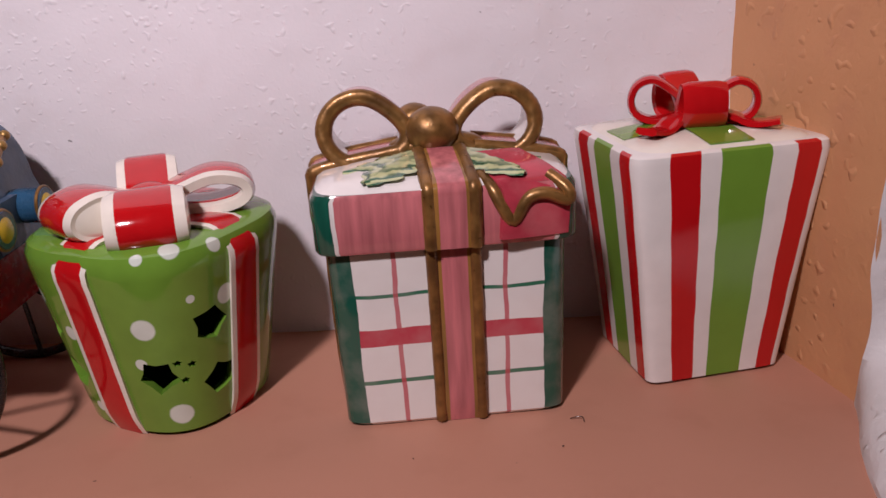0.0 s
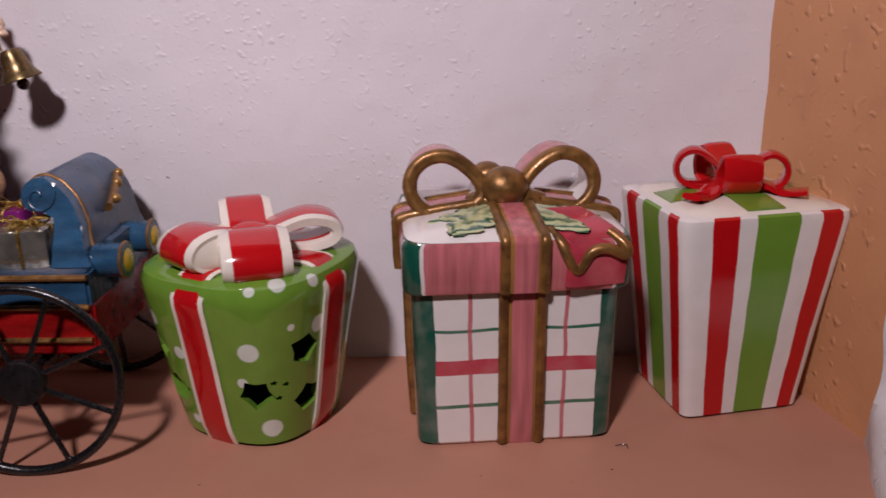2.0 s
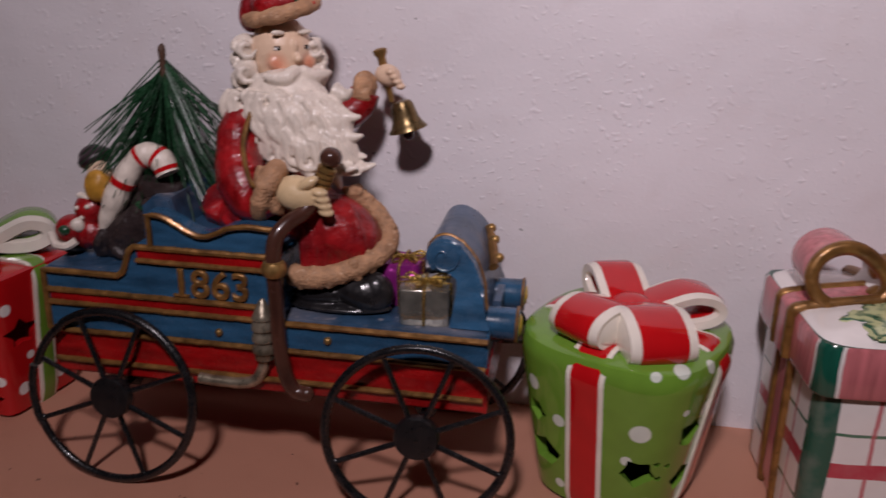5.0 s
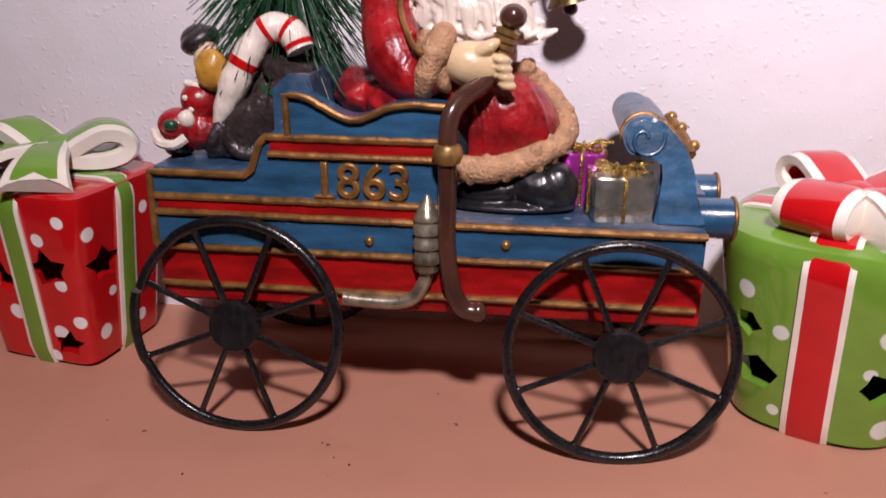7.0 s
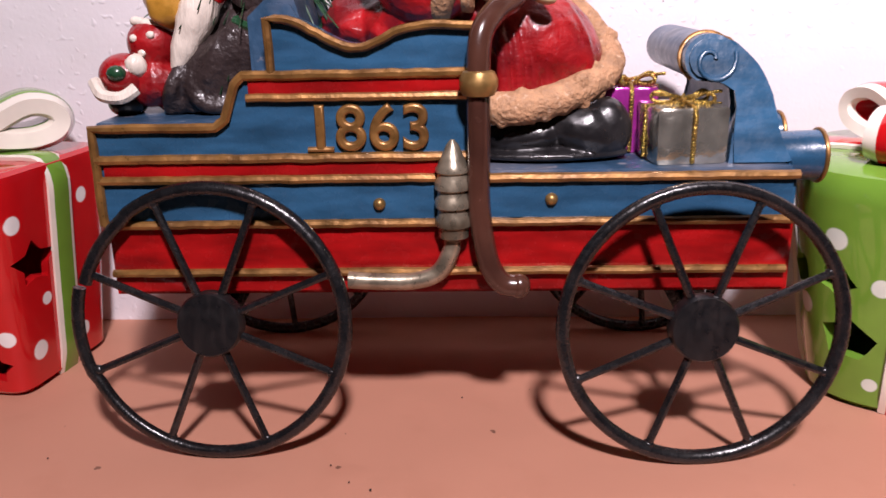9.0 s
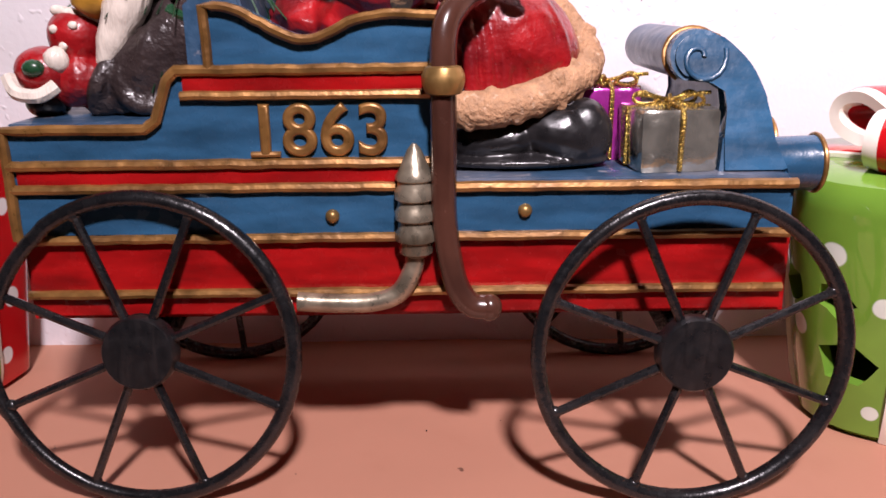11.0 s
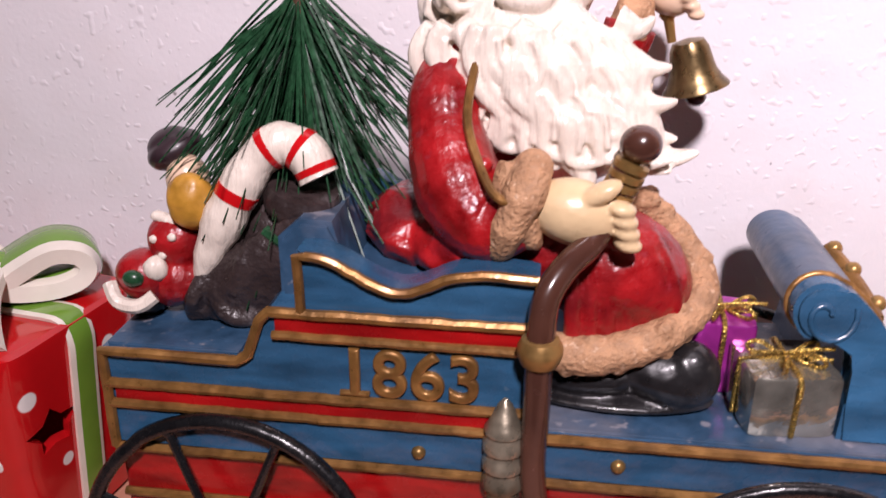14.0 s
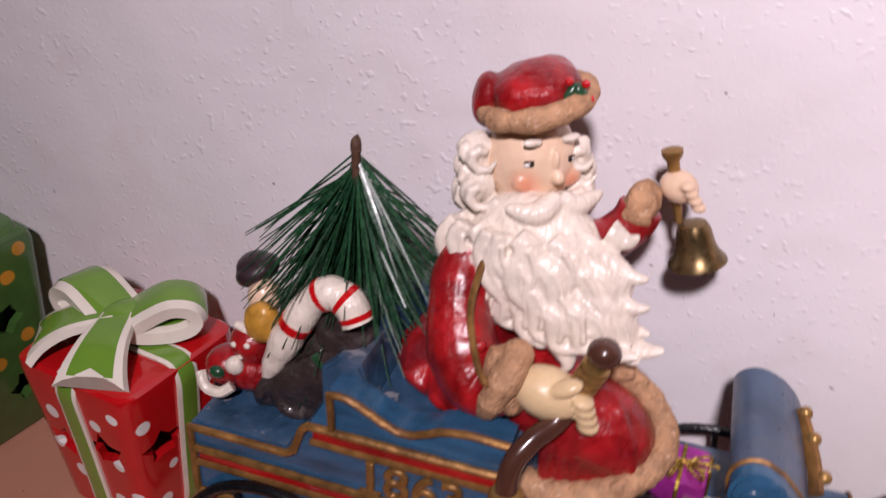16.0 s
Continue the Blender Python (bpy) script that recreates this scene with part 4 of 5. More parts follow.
band = [(x, WY0 + 0.0212, z) for x, z in dash[5:-1]]
wpart("gold_band", leaned(tube(band, 0.0013, 8)), gold, panel)
wpart("tail_lamp", lathe([(0.004, 0.0), (0.0115, 0.001), (0.0125, 0.004), (0.0125, 0.014)], pose(-0.563, 0.508, 0.1215, 0, 90, 0), 24), wagon_blue, None, "blue round fitting on the rear end")

# wheels
R_WHEEL = 0.068


def wheel(x, y, spin, size=R_WHEEL, lean=0.0, steer=0.0, split=None):
    """A spoked wheel, a little out of true; split: the heading at which its rim has sprung open."""
    hub = pose(x, y, (size - 0.0005) * math.cos(radians(lean)), 90 - lean, 0, steer)
    r = size - 0.003
    if split is None:
        rim = tube([hub @ Vector((math.cos(q) * r, math.sin(q) * r, 0)) for q in span(0, 2 * math.pi, 72)[:-1]], 0.003, 10, closed=True, flat=1.15)
    else:
        qs = span(radians(split) + 0.022, radians(split) + 2 * math.pi - 0.022, 76)
        rim = tube([hub @ Vector((math.cos(q) * (r + 0.0012 * (k < 9) - 0.0010 * (k > 68)), math.sin(q) * (r + 0.0012 * (k < 9) - 0.0010 * (k > 68)), 0)) for k, q in enumerate(qs)], 0.003, 10, flat=1.15)
    w = wpart("wheel", rim, wheel_black, None, "black spoked metal wheel" if split is None else "black spoked metal wheel with a cracked rim")
    for k in range(8):
        q = radians(spin) + k * math.pi / 4
        d = Vector((math.cos(q), math.sin(q), 0))
        wpart("spoke", tube([hub @ (d * 0.012), hub @ (d * 0.03), hub @ (d * r)], [0.0021, 0.0020, 0.0019], 8), wheel_black, w)
        wpart("weld", blob(bmesh.new(), hub @ (d * (size - 0.0055)), (0.0027, 0.0022, 0.0027), rough=0.3, freq=300, detail=2), wheel_black, w)
    wpart("hub", lathe([(0.0145, -0.004), (0.0158, -0.003), (0.0158, 0.003), (0.0148, 0.0045), (0.001, 0.005)], hub, 32), hub_black, w)
    return w


wheel(-0.5060, 0.4725, 23, 0.0676, 7.5, -3.0, 164)
wheel(-0.2770, 0.4645, 23, 0.0672, 5.0, 2.6)
for x in (-0.5045, -0.2770):
    wheel(x, 0.616, 5)
    wpart("axle", tube([(x, 0.468, R_WHEEL), (x, 0.62, R_WHEEL)], 0.003, 10), wheel_black)
    for y in (0.50, 0.58):
        wpart("axle_bracket", slab([(x - 0.014, 0.078), (x - 0.005, 0.062), (x + 0.005, 0.062), (x + 0.014, 0.078)], y, y + 0.003, 0), wheel_black)


# ---------------------------------------------------------------- small presents on the wagon
def present(name, m, size, mat, label):
    a, b, c = (s / 2 for s in size)
    ob = thing(name, m, label, "gift box", "foil presents")
    bm = loft([(0, a * 0.97, b * 0.97), (c * 0.1, a, b), (c * 1.9, a, b), (c * 2, a * 0.96, b * 0.96)], 12, 48)
    for v in bm.verts:
        v.co += Vector((wavy(v.co, 0.0008, 200), wavy(v.co + Vector((1, 0, 0)), 0.0008, 200), 0))
    part("wrapped_box", bm, mat, ob)
    h = 2 * c + 0.0006
    part("cord", tube(smooth_path([(0, -b - 0.0006, 0.0008), (0, -b - 0.0008, c), (0, -b - 0.0004, h - 0.001), (0, 0, h), (0, b, h - 0.001), (0, b + 0.0006, 0.001)], 4), 0.0011, 6), gold_thread, ob)
    part("cord", tube([(-a - 0.0006, 0, 0.001), (-a - 0.0006, 0, h - 0.001), (0, 0, h + 0.0005), (a + 0.0006, 0, h - 0.001), (a + 0.0006, 0, 0.001)], 0.0011, 6), gold_thread, ob)
    for way in (20, 160, 250, 320):
        path, _ = loop_path(way, 0.011, 0.005, h)
        part("bow_loop", tube(path, 0.0009, 6, closed=True), gold_thread, ob)
    for way in (-5, 200):
        q = radians(way)
        part("bow_tail", tube(smooth_path([(0, 0, h + 0.002), (0.009 * math.cos(q), 0.009 * math.sin(q), h + 0.004), (0.018 * math.cos(q), 0.018 * math.sin(q), h + 0.005)], 5), 0.0009, 6), gold_thread, ob)
    return ob


present("silver_present", pose(-0.281, 0.512, 0.1354, 0, 0, 6), (0.035, 0.033, 0.026), foil_silver, "tiny silver foil present tied with gold thread")
present("purple_present", pose(-0.302, 0.540, 0.1354, 0, 0, -4), (0.027, 0.030, 0.032), foil_purple, "tiny magenta foil present tied with gold thread")


# ---------------------------------------------------------------- bearded figure, one plain mesh
figure = thing("bearded_figurine", pose(-0.40, 0.58, 0.178), "resin bearded figurine in crimson robe ringing a bell", "figurine")
RM, FM, BM_, SM, GM, BT, GD, EY, BR, DK, WH, DKB = range(12)
bm = bmesh.new()
# torso, lap and robe
blob(bm, (-0.409, 0.560, 0.240), (0.031, 0.031, 0.048), RM, (0, 8, 0), 0.08, 55)
blob(bm, (-0.430, 0.548, 0.197), (0.027, 0.034, 0.017), RM, (0, 12, 0), 0.22, 90)
blob(bm, (-0.412, 0.530, 0.200), (0.026, 0.026, 0.017), RM, (0, -8, 0), 0.2, 90)
blob(bm, (-0.372, 0.535, 0.200), (0.030, 0.030, 0.022), RM, (0, 30, 0), 0.08, 60)
blob(bm, (-0.350, 0.530, 0.188), (0.035, 0.025, 0.026), RM, (0, 24, 0), 0.07, 60)
for k in range(7):
    y = 0.5075 + 0.0015 * k
    tube(smooth_path([(-0.374 + 0.006 * k, y + 0.006, 0.213 - 0.001 * k), (-0.368 + 0.0065 * k, y - 0.001, 0.192), (-0.366 + 0.007 * k, y - 0.002, 0.168 + 0.0005 * k)], 4), 0.0035, 8, bm, mat=RM)
# fur hem
hem = smooth_path([(-0.376, 0.506, 0.1615), (-0.358, 0.502, 0.1620), (-0.340, 0.505, 0.1660), (-0.324, 0.515, 0.1720), (-0.3135, 0.529, 0.1780), (-0.3135, 0.541, 0.1850), (-0.322, 0.546, 0.1970), (-0.333, 0.545, 0.2080), (-0.343, 0.541, 0.2160)], 8)
tube(hem, [0.0084 - 0.0024 * k / (len(hem) - 1) + 0.0008 * noise.noise(q * 320) for k, q in enumerate(hem)], 16, bm, mat=FM)
rnd = random.Random(77)
for k in range(70):
    q = hem[int(k / 70 * len(hem))]
    q = q + Vector((rnd.uniform(-0.003, 0.003), rnd.uniform(-0.0045, -0.001), rnd.uniform(-0.0065, 0.0065)))
    blob(bm, q, (0.0036, 0.0026, 0.0034), FM, (0, 0, 0), 0.2, 300, detail=2)
# boots
blob(bm, (-0.355, 0.516, 0.147), (0.024, 0.014, 0.010), BT, (0, -6, 0), 0.12, 80)
blob(bm, (-0.326, 0.513, 0.1490), (0.021, 0.0135, 0.0135), BT, (0, 10, 0), 0.12, 80)
blob(bm, (-0.3165, 0.514, 0.1500), (0.0125, 0.0125, 0.0150), BT, (0, 0, 0), 0.10, 80)
blob(bm, (-0.316, 0.553, 0.152), (0.021, 0.014, 0.0155), BT, (0, 12, 0), 0.12, 80)
blob(bm, (-0.345, 0.513, 0.1385), (0.039, 0.014, 0.0038), BT, (0, 0, 0), 0.04, 70)
# near arm with cuff and mitten
p = smooth_path([(-0.419, 0.549, 0.272), (-0.4215, 0.531, 0.250), (-0.4125, 0.514, 0.224), (-0.401, 0.507, 0.214), (-0.389, 0.504, 0.219)], 6)
tube(p, [(0.012 + 0.0052 * math.sin(math.pi * k / (len(p) - 1))) * (1 + 0.10 * noise.noise(q * 90)) for k, q in enumerate(p)], 18, bm, mat=RM)
for k in range(3):
    tube(smooth_path([(-0.4215, 0.5155 - 0.004 * k, 0.244 - 0.011 * k), (-0.410, 0.508 - 0.004 * k, 0.2375 - 0.008 * k), (-0.400, 0.506 - 0.002 * k, 0.238 - 0.006 * k)], 4), [0.001] + [0.0032] * 7 + [0.001], 8, bm, mat=RM)
tube(smooth_path([(-0.409, 0.527, 0.272), (-0.4105, 0.513, 0.253), (-0.403, 0.499, 0.236), (-0.396, 0.492, 0.229), (-0.388, 0.490, 0.229)], 6), 0.0018, 8, bm, mat=GD)
p = [(-0.3905 + 0.006 * math.cos(q), 0.504 + 0.0095 * math.sin(q), 0.2225 + 0.0150 * math.cos(q)) for q in span(0, 2 * math.pi, 26)[:-1]]
tube(p, [0.0078 * (1 + 0.25 * noise.noise(Vector(q) * 190)) for q in p], 12, bm, closed=True, mat=FM)
blob(bm, (-0.3895, 0.504, 0.2225), (0.0085, 0.012, 0.018), FM, (0, -20, 0), 0.2, 190)
blob(bm, (-0.369, 0.504, 0.2215), (0.0175, 0.0125, 0.0128), GM, (0, 14, 0), 0.03, 60)
for k in range(4):
    blob(bm, (-0.352 + 0.0012 * k, 0.4985 + 0.0006 * k, 0.2255 - 0.0048 * k), (0.0058, 0.0056, 0.0031), GM, (0, 10, 0), 0.0, detail=2)
blob(bm, (-0.360, 0.4975, 0.2315), (0.009, 0.0055, 0.004), GM, (0, -30, 0), detail=2)
# far arm raised with the bell
p = smooth_path([(-0.378, 0.578, 0.262), (-0.362, 0.590, 0.259), (-0.350, 0.596, 0.268), (-0.346, 0.598, 0.278)], 6)
tube(p, 0.012, 14, bm, mat=RM)
blob(bm, (-0.3465, 0.596, 0.279), (0.0098, 0.0120, 0.0150), FM, (0, 12, 0), 0.22, 190)
blob(bm, (-0.3295, 0.603, 0.290), (0.0100, 0.009, 0.0088), SM, (0, 20, 0), 0.05, 80)
for k in range(4):
    blob(bm, (-0.3255 + 0.0024 * k, 0.5955 + 0.0005 * k, 0.294 - 0.0036 * k), (0.004, 0.0042, 0.0026), SM, detail=2)
# head, hat, hair
HC = Vector((-0.4045, 0.570, 0.3075))
hb = bmesh.new()
blob(hb, HC, (0.0255, 0.0235, 0.0300), SM)
blob(hb, HC + Vector((0.0135, -0.0205, -0.0020)), (0.0040, 0.0050, 0.0042), SM, (20, 0, 30), detail=2)
blob(hb, HC + Vector((0.0110, -0.0190, 0.0050)), (0.0026, 0.0042, 0.0085), SM, (14, 0, 30), detail=2)
for sgn, dx, dy in ((-1, -0.0015, -0.0222), (1, 0.0195, -0.0125)):
    c = HC + Vector((dx, dy, 0.0052))
    blob(hb, c + Vector((0.0, 0.0002, 0)), (0.0040, 0.0016, 0.0018), WH, (0, 4 * sgn, 28), detail=2)
    blob(hb, c + Vector((0.0008, -0.0009, 0.0001)), (0.0015, 0.0010, 0.0015), EY, (0, 0, 28), detail=2)
    blob(hb, c + Vector((0.0, -0.0001, 0.0018)), (0.0043, 0.0016, 0.0004), DKB, (0, 0, 28), detail=2)
    blob(hb, c + Vector((0.0, -0.0002, 0.0122)), (0.0066, 0.0030, 0.0024), BM_, (0, -3 * sgn, 28), 0.2, 200, detail=2)
    blob(hb, HC + Vector((dx + 0.001 * sgn, dy + 0.0035, -0.0060)), (0.0085, 0.0050, 0.0065), SM, (0, 0, 28), detail=3)
p = [HC + Vector((0.0262 * math.cos(q) + 0.001, 0.0255 * math.sin(q), 0.0330 + 0.0070 * math.cos(q) + 0.0015 * math.sin(q))) for q in span(0, 2 * math.pi, 44)[:-1]]
tube(p, [0.0064 * (1 + 0.30 * noise.noise(q * 260)) for q in p], 12, hb, closed=True, mat=FM)
blob(hb, HC + Vector((0.000, 0.003, 0.0385)), (0.0255, 0.025, 0.0155), RM, (0, -16, 0), 0.14, 70)
blob(hb, HC + Vector((-0.024, 0.006, 0.030)), (0.0100, 0.015, 0.0150), RM, (0, 0, 0), 0.14, 70)
for dx, dz, ry in ((0.0165, 0.0425, 40), (0.0215, 0.0415, -30)):
    blob(hb, HC + Vector((dx, -0.0165, dz)), (0.0038, 0.003, 0.0072), DK, (0, ry, 20), 0.3, 250, detail=2)
for dx, dz in ((0.015, 0.0490), (0.0235, 0.0480), (0.0265, 0.0400)):
    blob(hb, HC + Vector((dx, -0.0165, dz)), (0.0024, 0.0024, 0.0024), BR, detail=2)
# beard and hair: long flowing locks over a soft core
blob(bm, (-0.394, 0.551, 0.268), (0.036, 0.021, 0.030), BM_, (0, -18, 0), 0.10, 60)
blob(bm, (-0.370, 0.540, 0.244), (0.024, 0.017, 0.022), BM_, (0, 34, 0), 0.10, 60)
rnd = random.Random(5)
for tier, count, z0, drop_z, reach in ((0, 11, 0.281, 0.040, 0.033), (1, 11, 0.272, 0.042, 0.034), (2, 9, 0.259, 0.031, 0.030), (3, 6, 0.250, 0.020, 0.022)):
    for k in range(count):
        a = -1.25 + 2.5 * (k + 0.5 * (tier % 2) + rnd.uniform(-0.2, 0.2)) / count
        cx, cy = -0.398 + 0.007 * tier, 0.5535 - 0.0035 * tier
        start = Vector((cx + reach * math.sin(a), cy - (0.023 - 0.002 * tier) * math.cos(a), z0 + 0.004 * math.cos(a)))
        drop = Vector((0.012 + 0.010 * math.sin(a) + 0.004 * tier, -0.004 * math.cos(a), -drop_z * rnd.uniform(0.85, 1.12)))
        side = drop.cross(Vector((0, 1, 0))).normalized()
        curl = rnd.uniform(0.004, 0.0075) * rnd.choice((-1, 1, 1))
        pts = smooth_path([start, start + drop * 0.3 + side * curl * 0.9, start + drop * 0.7 - side * curl * 0.5, start + drop + side * curl * 1.1 + Vector((0, -0.002, 0))], 6)
        n = len(pts)
        w = rnd.uniform(0.0068, 0.0092)
        tube(pts, [0.0004 + w * math.sin(math.pi * (0.2 + 0.78 * i / (n - 1))) ** 0.8 * (1 - 0.3 * i / n) for i in range(n)], 10, bm, mat=BM_, flat=0.6)
        groove = smooth_path([p + Vector((0, -0.0048, 0)) + side * 0.0018 for p in pts[3:-4:4]], 4)
        tube(groove, 0.0014, 6, bm, mat=BM_)
for dx, dy, dz, r in ((-0.027, -0.004, 0.004, 0.0095), (-0.031, 0.002, -0.008, 0.0105), (-0.027, -0.012, -0.014, 0.010), (0.026, 0.002, 0.004, 0.0085), (0.029, 0.004, -0.006, 0.0085), (-0.032, 0.006, -0.022, 0.011), (0.029, -0.004, -0.018, 0.009), (-0.034, -0.002, 0.006, 0.006)):
    blob(hb, HC + Vector((dx, dy, dz)), (r, r * 0.9, r * 1.1), BM_, (0, 20, 30), 0.35, 110)
    c = HC + Vector((dx, dy - r * 0.7, dz))
    tube([c + Vector((r * (0.25 + 0.09 * i) * math.cos(0.9 * i), -0.0008 * i, r * (0.25 + 0.09 * i) * math.sin(0.9 * i))) for i in range(8)], [0.0012, 0.0026, 0.0032, 0.0034, 0.0034, 0.003, 0.0024, 0.001], 7, hb, mat=BM_)
for sgn in (-1, 1):
    p = smooth_path([HC + Vector((0.0140, -0.0285, -0.0095)), HC + Vector((0.0135 + sgn * 0.011, -0.0305 + 0.006 * sgn, -0.0165)), HC + Vector((0.0130 + sgn * 0.027, -0.0225 + 0.012 * sgn, -0.0145))], 5)
    tube(p, [0.0040, 0.0052, 0.0060, 0.0066, 0.0068, 0.0066, 0.0060, 0.0052, 0.0042, 0.0030, 0.0016], 10, hb, mat=BM_)
blob(hb, HC + Vector((0.0125, -0.0300, -0.0195)), (0.0048, 0.0030, 0.0024), SM, (0, 0, 25), detail=2)
for v in hb.verts:
    v.co = HC + Matrix.Rotation(radians(17), 3, "Z") @ ((v.co - HC) * 0.88) + Vector((0.004, -0.001, 0.0005))
me = bpy.data.meshes.new("head")
hb.to_mesh(me)
hb.free()
bm.from_mesh(me)
for pts in ([(-0.356, 0.545, 0.274), (-0.343, 0.541, 0.269), (-0.334, 0.540, 0.270)], [(-0.354, 0.54, 0.262), (-0.341, 0.536, 0.256), (-0.331, 0.535, 0.258)], [(-0.360, 0.528, 0.242), (-0.349, 0.524, 0.231), (-0.345, 0.525, 0.221)], [(-0.356, 0.55, 0.285), (-0.347, 0.548, 0.283), (-0.342, 0.546, 0.288)], [(-0.372, 0.527, 0.238), (-0.364, 0.523, 0.228), (-0.366, 0.522, 0.221)]):
    p = smooth_path(pts, 5)
    tube(p, [0.0075 * (1 - 0.85 * k / (len(p) - 1)) for k in range(len(p))], 9, bm, mat=BM_)
part("bearded_figurine_mesh", cast(bm, (RM, FM, BM_, SM, GM, BT), 0.00095, 1), [robe_red, fur_tan, beard_white, skin, glove_cream, boot_black, gold, eye_black, glaze_red, needle_green, glaze_white, lever_brown], figure, "", True)

bell = thing("hand_bell", pose(-0.318, 0.604, 0.268), "small aged brass hand bell", "bell")
part("handle", lathe([(0.002, 0.0), (0.0024, 0.010), (0.0042, 0.0125), (0.0026, 0.016), (0.0034, 0.024), (0.0032, 0.034), (0.0052, 0.037), (0.0055, 0.040), (0.003, 0.041)], pose(-0.0085, 0, 0.002, 0, -14, 0), 18), brass, bell)
part("bell_cup", lathe([(0.002, 0.0035), (0.0085, 0.002), (0.0105, -0.002), (0.0118, -0.010), (0.0128, -0.015), (0.0150, -0.0195), (0.0180, -0.0235), (0.0182, -0.0245), (0.016, -0.0235), (0.0115, -0.015), (0.009, -0.004)], pose(-0.001, 0, 0.001, 0, -16, 0) @ Matrix.Scale(0.84, 4), 36), bell_metal, bell)
part("clapper", blob(bmesh.new(), (0.0050, 0, -0.0225), (0.0050, 0.0050, 0.0046), detail=2), lever_brown, bell)

# ---------------------------------------------------------------- pine tree
tree = thing("pine_tree_sprig", pose(-0.4855, 0.5535, 0.199), "small artificial pine tree with drooping needles", "tree")
part("trunk", tube(smooth_path([(0, 0, -0.03), (0.001, 0, 0.03), (0, 0, 0.08), (0.001, -0.002, 0.106)], 6), [0.0024] * 18 + [0.003], 10), stem_brown, tree)
part("tip", blob(bmesh.new(), (0.001, -0.002, 0.108), (0.0028, 0.0028, 0.006), rough=0.3, freq=400, detail=2), stem_brown, tree)
rnd = random.Random(9)
verts, faces = [], []
for k in range(560):
    h = 0.092 * (1 - rnd.random() ** 1.6) - 0.004
    q = rnd.uniform(0, 2 * math.pi)
    length = rnd.uniform(0.048, 0.085) * (1.0 if h > 0.03 else 0.85)
    spread = rnd.uniform(0.12, 0.7) if rnd.random() < 0.75 else rnd.uniform(0.6, 0.95)
    d = Vector((math.cos(q) * spread, math.sin(q) * spread * 0.75, -1 + spread * 0.55)).normalized()
    side = d.cross(Vector((0, 0, 1))).normalized()
    up = side.cross(d)
    base = Vector((0, 0, h + 0.006))
    bow = Vector((0, 0, -0.004 - 0.004 * rnd.random()))
    i0 = len(verts)
    for t, w in ((0, 0.0006), (0.5, 0.00062), (1.0, 0.0003)):
        c = base + d * length * t + bow * t * t
        for a in (0, 2.09, 4.19):
            verts.append((c + (side * math.cos(a) + up * math.sin(a)) * w).to_tuple())
    for r in (0, 3):
        for s in range(3):
            faces.append((i0 + r + s, i0 + r + (s + 1) % 3, i0 + r + 3 + (s + 1) % 3, i0 + r + 3 + s))
for k in range(90):
    h = rnd.uniform(0.03, 0.085)
    d = Vector((-rnd.uniform(0.25, 0.75), -rnd.uniform(0.1, 0.65), -rnd.uniform(0.7, 1.0))).normalized()
    side = d.cross(Vector((0, 0, 1))).normalized()
    up = side.cross(d)
    length = rnd.uniform(0.055, 0.085)
    i0 = len(verts)
    for t, w in ((0, 0.0006), (0.5, 0.00062), (1.0, 0.0003)):
        c = Vector((0, 0, h)) + d * length * t + Vector((0, 0, -0.006)) * t * t
        for a in (0, 2.09, 4.19):
            verts.append((c + (side * math.cos(a) + up * math.sin(a)) * w).to_tuple())
    for r in (0, 3):
        for q in range(3):
            faces.append((i0 + r + q, i0 + r + (q + 1) % 3, i0 + r + 3 + (q + 1) % 3, i0 + r + 3 + q))
for k in range(60):
    q = rnd.uniform(0, 2 * math.pi)
    d = Vector((math.cos(q) * 0.8, math.sin(q) * 0.5, -rnd.uniform(0.55, 0.95))).normalized()
    side = d.cross(Vector((0, 0, 1))).normalized()
    up = side.cross(d)
    length, h = rnd.uniform(0.06, 0.092), rnd.uniform(0.084, 0.104)
    i0 = len(verts)
    for t, w in ((0, 0.0006), (0.5, 0.00065), (1.0, 0.0003)):
        c = Vector((0, 0, h)) + d * length * t + Vector((0, 0, -0.006)) * t * t
        for a in (0, 2.09, 4.19):
            verts.append((c + (side * math.cos(a) + up * math.sin(a)) * w).to_tuple())
    for r in (0, 3):
        for m in range(3):
            faces.append((i0 + r + m, i0 + r + (m + 1) % 3, i0 + r + 3 + (m + 1) % 3, i0 + r + 3 + m))
me = bpy.data.meshes.new("needles")
me.from_pydata(verts, [], faces)
me.materials.append(needle_green)
needles = new("needles", me)
needles.parent = tree
tagged(needles, "thin dark green plastic needles", kind="stuff")

# ---------------------------------------------------------------- sack and toys
sack = thing("toy_sack", pose(-0.505, 0.545, 0.1595), "dusty brown toy sack leaning on the seat", "sack")
bm = bmesh.new()
blob(bm, (-0.509, 0.542, 0.179), (0.030, 0.034, 0.024), 0, (0, -35, 0), 0.12, 45)
blob(bm, (-0.494, 0.547, 0.195), (0.026, 0.032, 0.022), 0, (0, -35, 0), 0.12, 45)
blob(bm, (-0.520, 0.535, 0.166), (0.016, 0.026, 0.010), 0, (0, 0, 0), 0.12, 60)
tube(smooth_path([(-0.511, 0.514, 0.180), (-0.514, 0.510, 0.170), (-0.506, 0.509, 0.164), (-0.494, 0.512, 0.166)], 5), 0.0042, 10, bm)
rnd = random.Random(14)
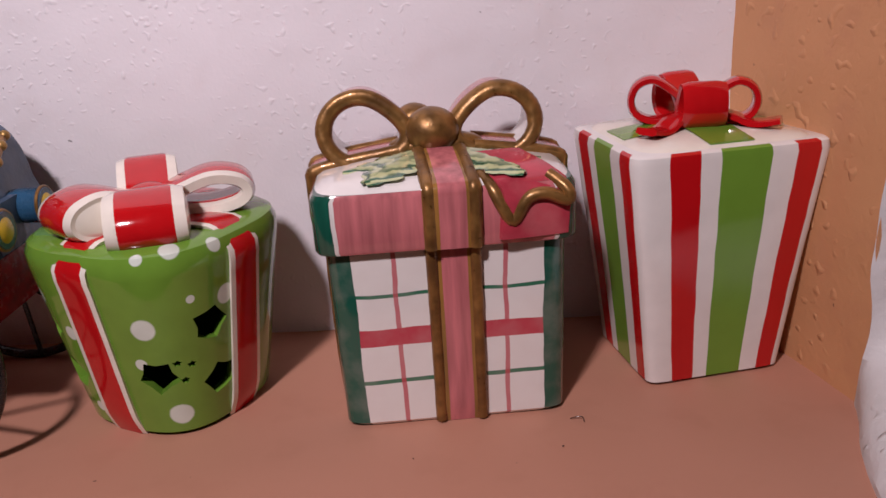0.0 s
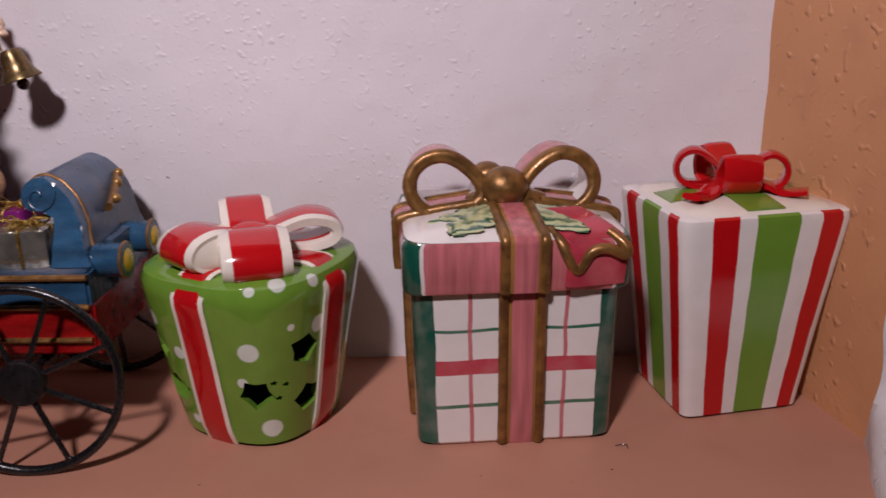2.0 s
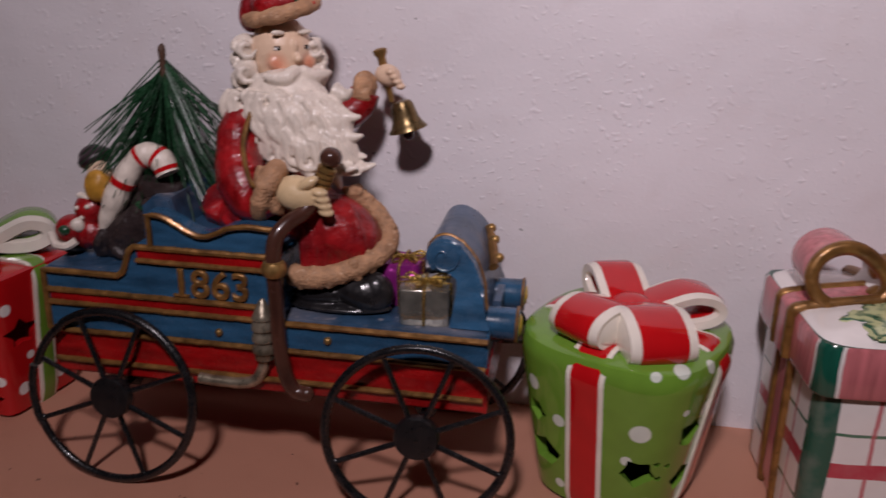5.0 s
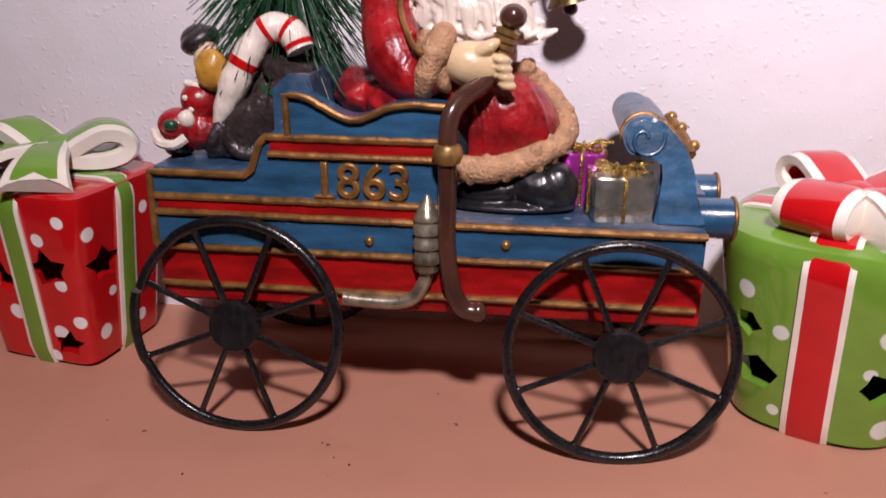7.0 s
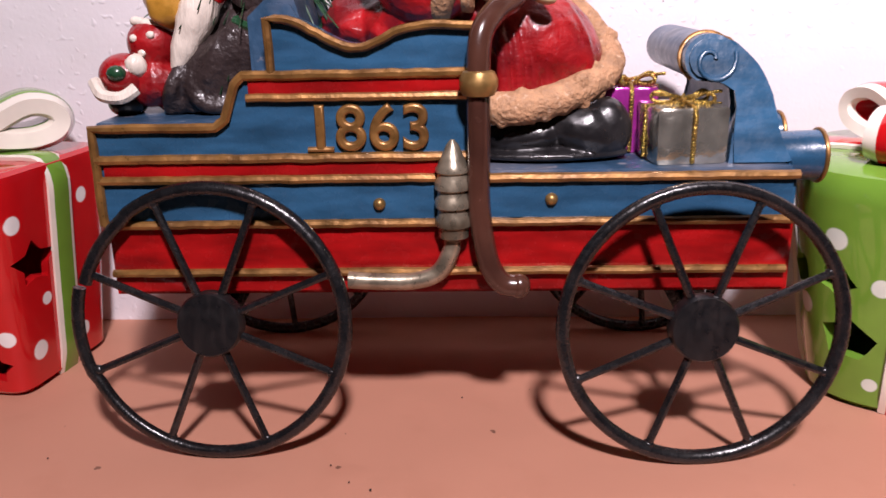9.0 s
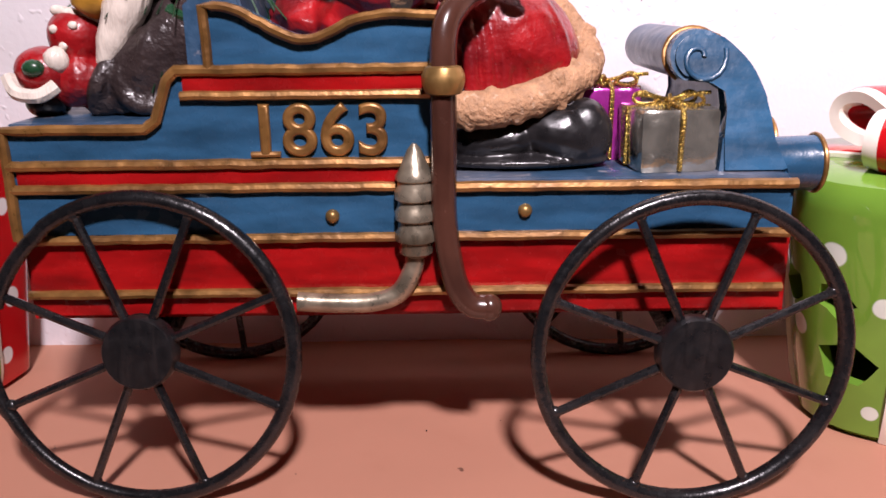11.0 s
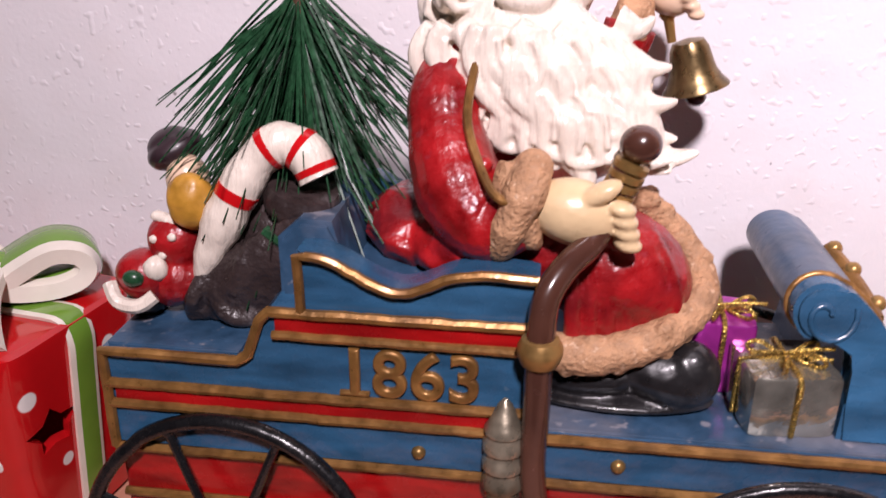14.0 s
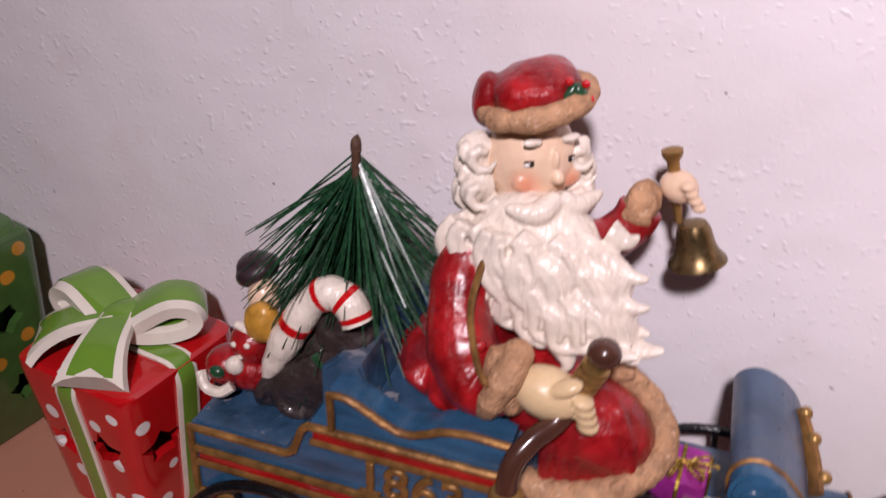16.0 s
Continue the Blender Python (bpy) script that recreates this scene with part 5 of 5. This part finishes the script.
for k in range(9):
    x = -0.524 + 0.0055 * k
    top = 0.186 + 0.0035 * k
    tube(smooth_path([(x + 0.006, 0.514, top), (x, 0.509 + rnd.uniform(-0.001, 0.002), top - 0.012), (x - 0.004 + rnd.uniform(-0.003, 0.003), 0.511, 0.168 + 0.001 * k), (x - 0.004, 0.515, 0.1605)], 5), [0.0015] + [rnd.uniform(0.003, 0.0045)] * 14 + [0.002], 8, bm)
part("sack_body", cast(bm, (0,), 0.0013, 2), sack_brown, sack, "", True)
part("sack_mouth", lathe([(0.010, -0.007), (0.0155, -0.004), (0.0165, 0.002), (0.0145, 0.006), (0.006, 0.007)], pose(-0.480, 0.525, 0.2135, 10, 14, 0), 24), sack_brown, sack, "", True)
part("green_sprig", tube(smooth_path([(-0.492, 0.512, 0.203), (-0.482, 0.508, 0.2), (-0.472, 0.51, 0.202)], 4), 0.003, 8), needle_green, sack, "", True)

cane = thing("candy_cane", pose(-0.512, 0.52, 0.182), "white candy cane with red bands", "candy cane")
p = smooth_path([(-0.522, 0.512, 0.181), (-0.515, 0.514, 0.197), (-0.505, 0.517, 0.217), (-0.496, 0.520, 0.231), (-0.486, 0.522, 0.2375), (-0.476, 0.521, 0.234), (-0.4705, 0.519, 0.225)], 8)
n = len(p)
part("stick", tube(p, [(0.0035 + 0.0052 * min(1, k / 10)) * (1 + 0.16 * noise.noise(q * 150)) for k, q in enumerate(p)], 16), beard_white, cane, "", True)
for a in (15, 27, 37, 44):
    part("red_band", tube(p[a:a + 3], [0.0003 + (0.0035 + 0.0052 * min(1, k / 10)) * (1 + 0.16 * noise.noise(p[k] * 150)) for k in range(a, a + 3)], 16), glaze_red, cane, "", True)

doll = thing("toy_doll", pose(-0.543, 0.525, 0.1595), "small resin toy doll in red with golden hair", "doll")
bm = bmesh.new()
blob(bm, (-0.5435, 0.508, 0.173), (0.0125, 0.0105, 0.0125), 0, (0, 0, 0), 0.2, 120)
blob(bm, (-0.5425, 0.511, 0.190), (0.0125, 0.0110, 0.0125), 0, (0, 0, 0), 0.08, 90)
blob(bm, (-0.538, 0.516, 0.170), (0.011, 0.011, 0.013), 0, (0, 0, 0), 0.12, 90)
blob(bm, (-0.5400, 0.524, 0.2135), (0.0095, 0.0095, 0.0115), 1)
blob(bm, (-0.5315, 0.5055, 0.2105), (0.0105, 0.008, 0.0125), 2, (0, 0, 0), 0.12, 150)
for k in range(7):
    blob(bm, (-0.549 + 0.0028 * k, 0.508 + 0.0006 * abs(k - 3), 0.2015 - 0.0005 * k), (0.003, 0.0035, 0.0026), 3, detail=2)
blob(bm, (-0.5480, 0.532, 0.2245), (0.0135, 0.0135, 0.008), 4, (0, -28, 0), 0.06, 90)
blob(bm, (-0.5510, 0.533, 0.2270), (0.0105, 0.0105, 0.0070), 4, (0, -28, 0), 0.06, 90)
for dx, dz in ((-0.0055, 0.004), (0.003, 0.0055), (-0.002, -0.003)):
    blob(bm, (-0.5425 + dx, 0.5005 + abs(dx) * 0.2, 0.190 + dz), (0.0024, 0.0016, 0.0022), 3, detail=2)
bmesh.ops.translate(bm, verts=bm.verts[:], vec=(0.006, 0.012, 0.002))
part("toy_doll_mesh", cast(bm, (0, 2, 3, 4), 0.0009, 3), [robe_red, skin, hair_gold, beard_white, dark_hat], doll, "", True)

toy = thing("toy_bauble", pose(-0.559, 0.512, 0.1595), "small red and white resin toy ornament", "toy")
bm = bmesh.new()
blob(bm, (-0.556, 0.508, 0.1745), (0.0105, 0.010, 0.0095), 0, (0, 20, 0), 0.08, 90)
tube(smooth_path([(-0.5655, 0.500, 0.1735), (-0.5615, 0.4965, 0.1685), (-0.554, 0.496, 0.1675), (-0.549, 0.499, 0.1705)], 5), 0.0026, 8, bm, mat=1)
blob(bm, (-0.556, 0.499, 0.1765), (0.004, 0.003, 0.0032), 2, detail=2)
blob(bm, (-0.5575, 0.510, 0.1635), (0.008, 0.008, 0.0055), 3, (0, 0, 0), 0.1, 90)
blob(bm, (-0.5495, 0.503, 0.179), (0.0045, 0.004, 0.0045), 1, (0, 0, 0), 0.25, 200, detail=2)
for v in bm.verts:
    v.co = Vector((-0.557, 0.508, 0.159)) + (v.co - Vector((-0.557, 0.508, 0.159))) * 1.22 + Vector((0.006, 0.010, 0.0))
part("toy_bauble_mesh", cast(bm, (0, 3), 0.0009, 3), [robe_red, beard_white, needle_green, boot_black], toy, "", True)


# ---------------------------------------------------------------- scraps on the shelf
scrap = thing("thread_scrap", pose(0.128, 0.486, 0.0), "tiny curled dark thread lying on the shelf", "thread")
part("thread", tube(smooth_path([(-0.004, 0.001, 0.0006), (0.0, 0.0015, 0.0012), (0.0035, 0.0005, 0.0016), (0.004, -0.003, 0.0006)], 6), 0.0003, 6), eye_black, scrap)
bm = bmesh.new()
rnd = random.Random(31)
for k in range(13):
    x, y = rnd.uniform(-0.62, 0.26), rnd.choice((rnd.uniform(0.40, 0.46), rnd.uniform(0.42, 0.60)))
    r = rnd.uniform(0.0003, 0.0007)
    blob(bm, (x, y, r * 0.5), (r, r, r * 0.7), 0, (0, 0, 0), 0.3, 900, detail=1)
part("shelf_crumbs", bm, surface("dark_crumb", (0.04, 0.025, 0.02), 0.8), None, "fine dark crumbs scattered on the shelf", category="crumbs", kind="stuff")
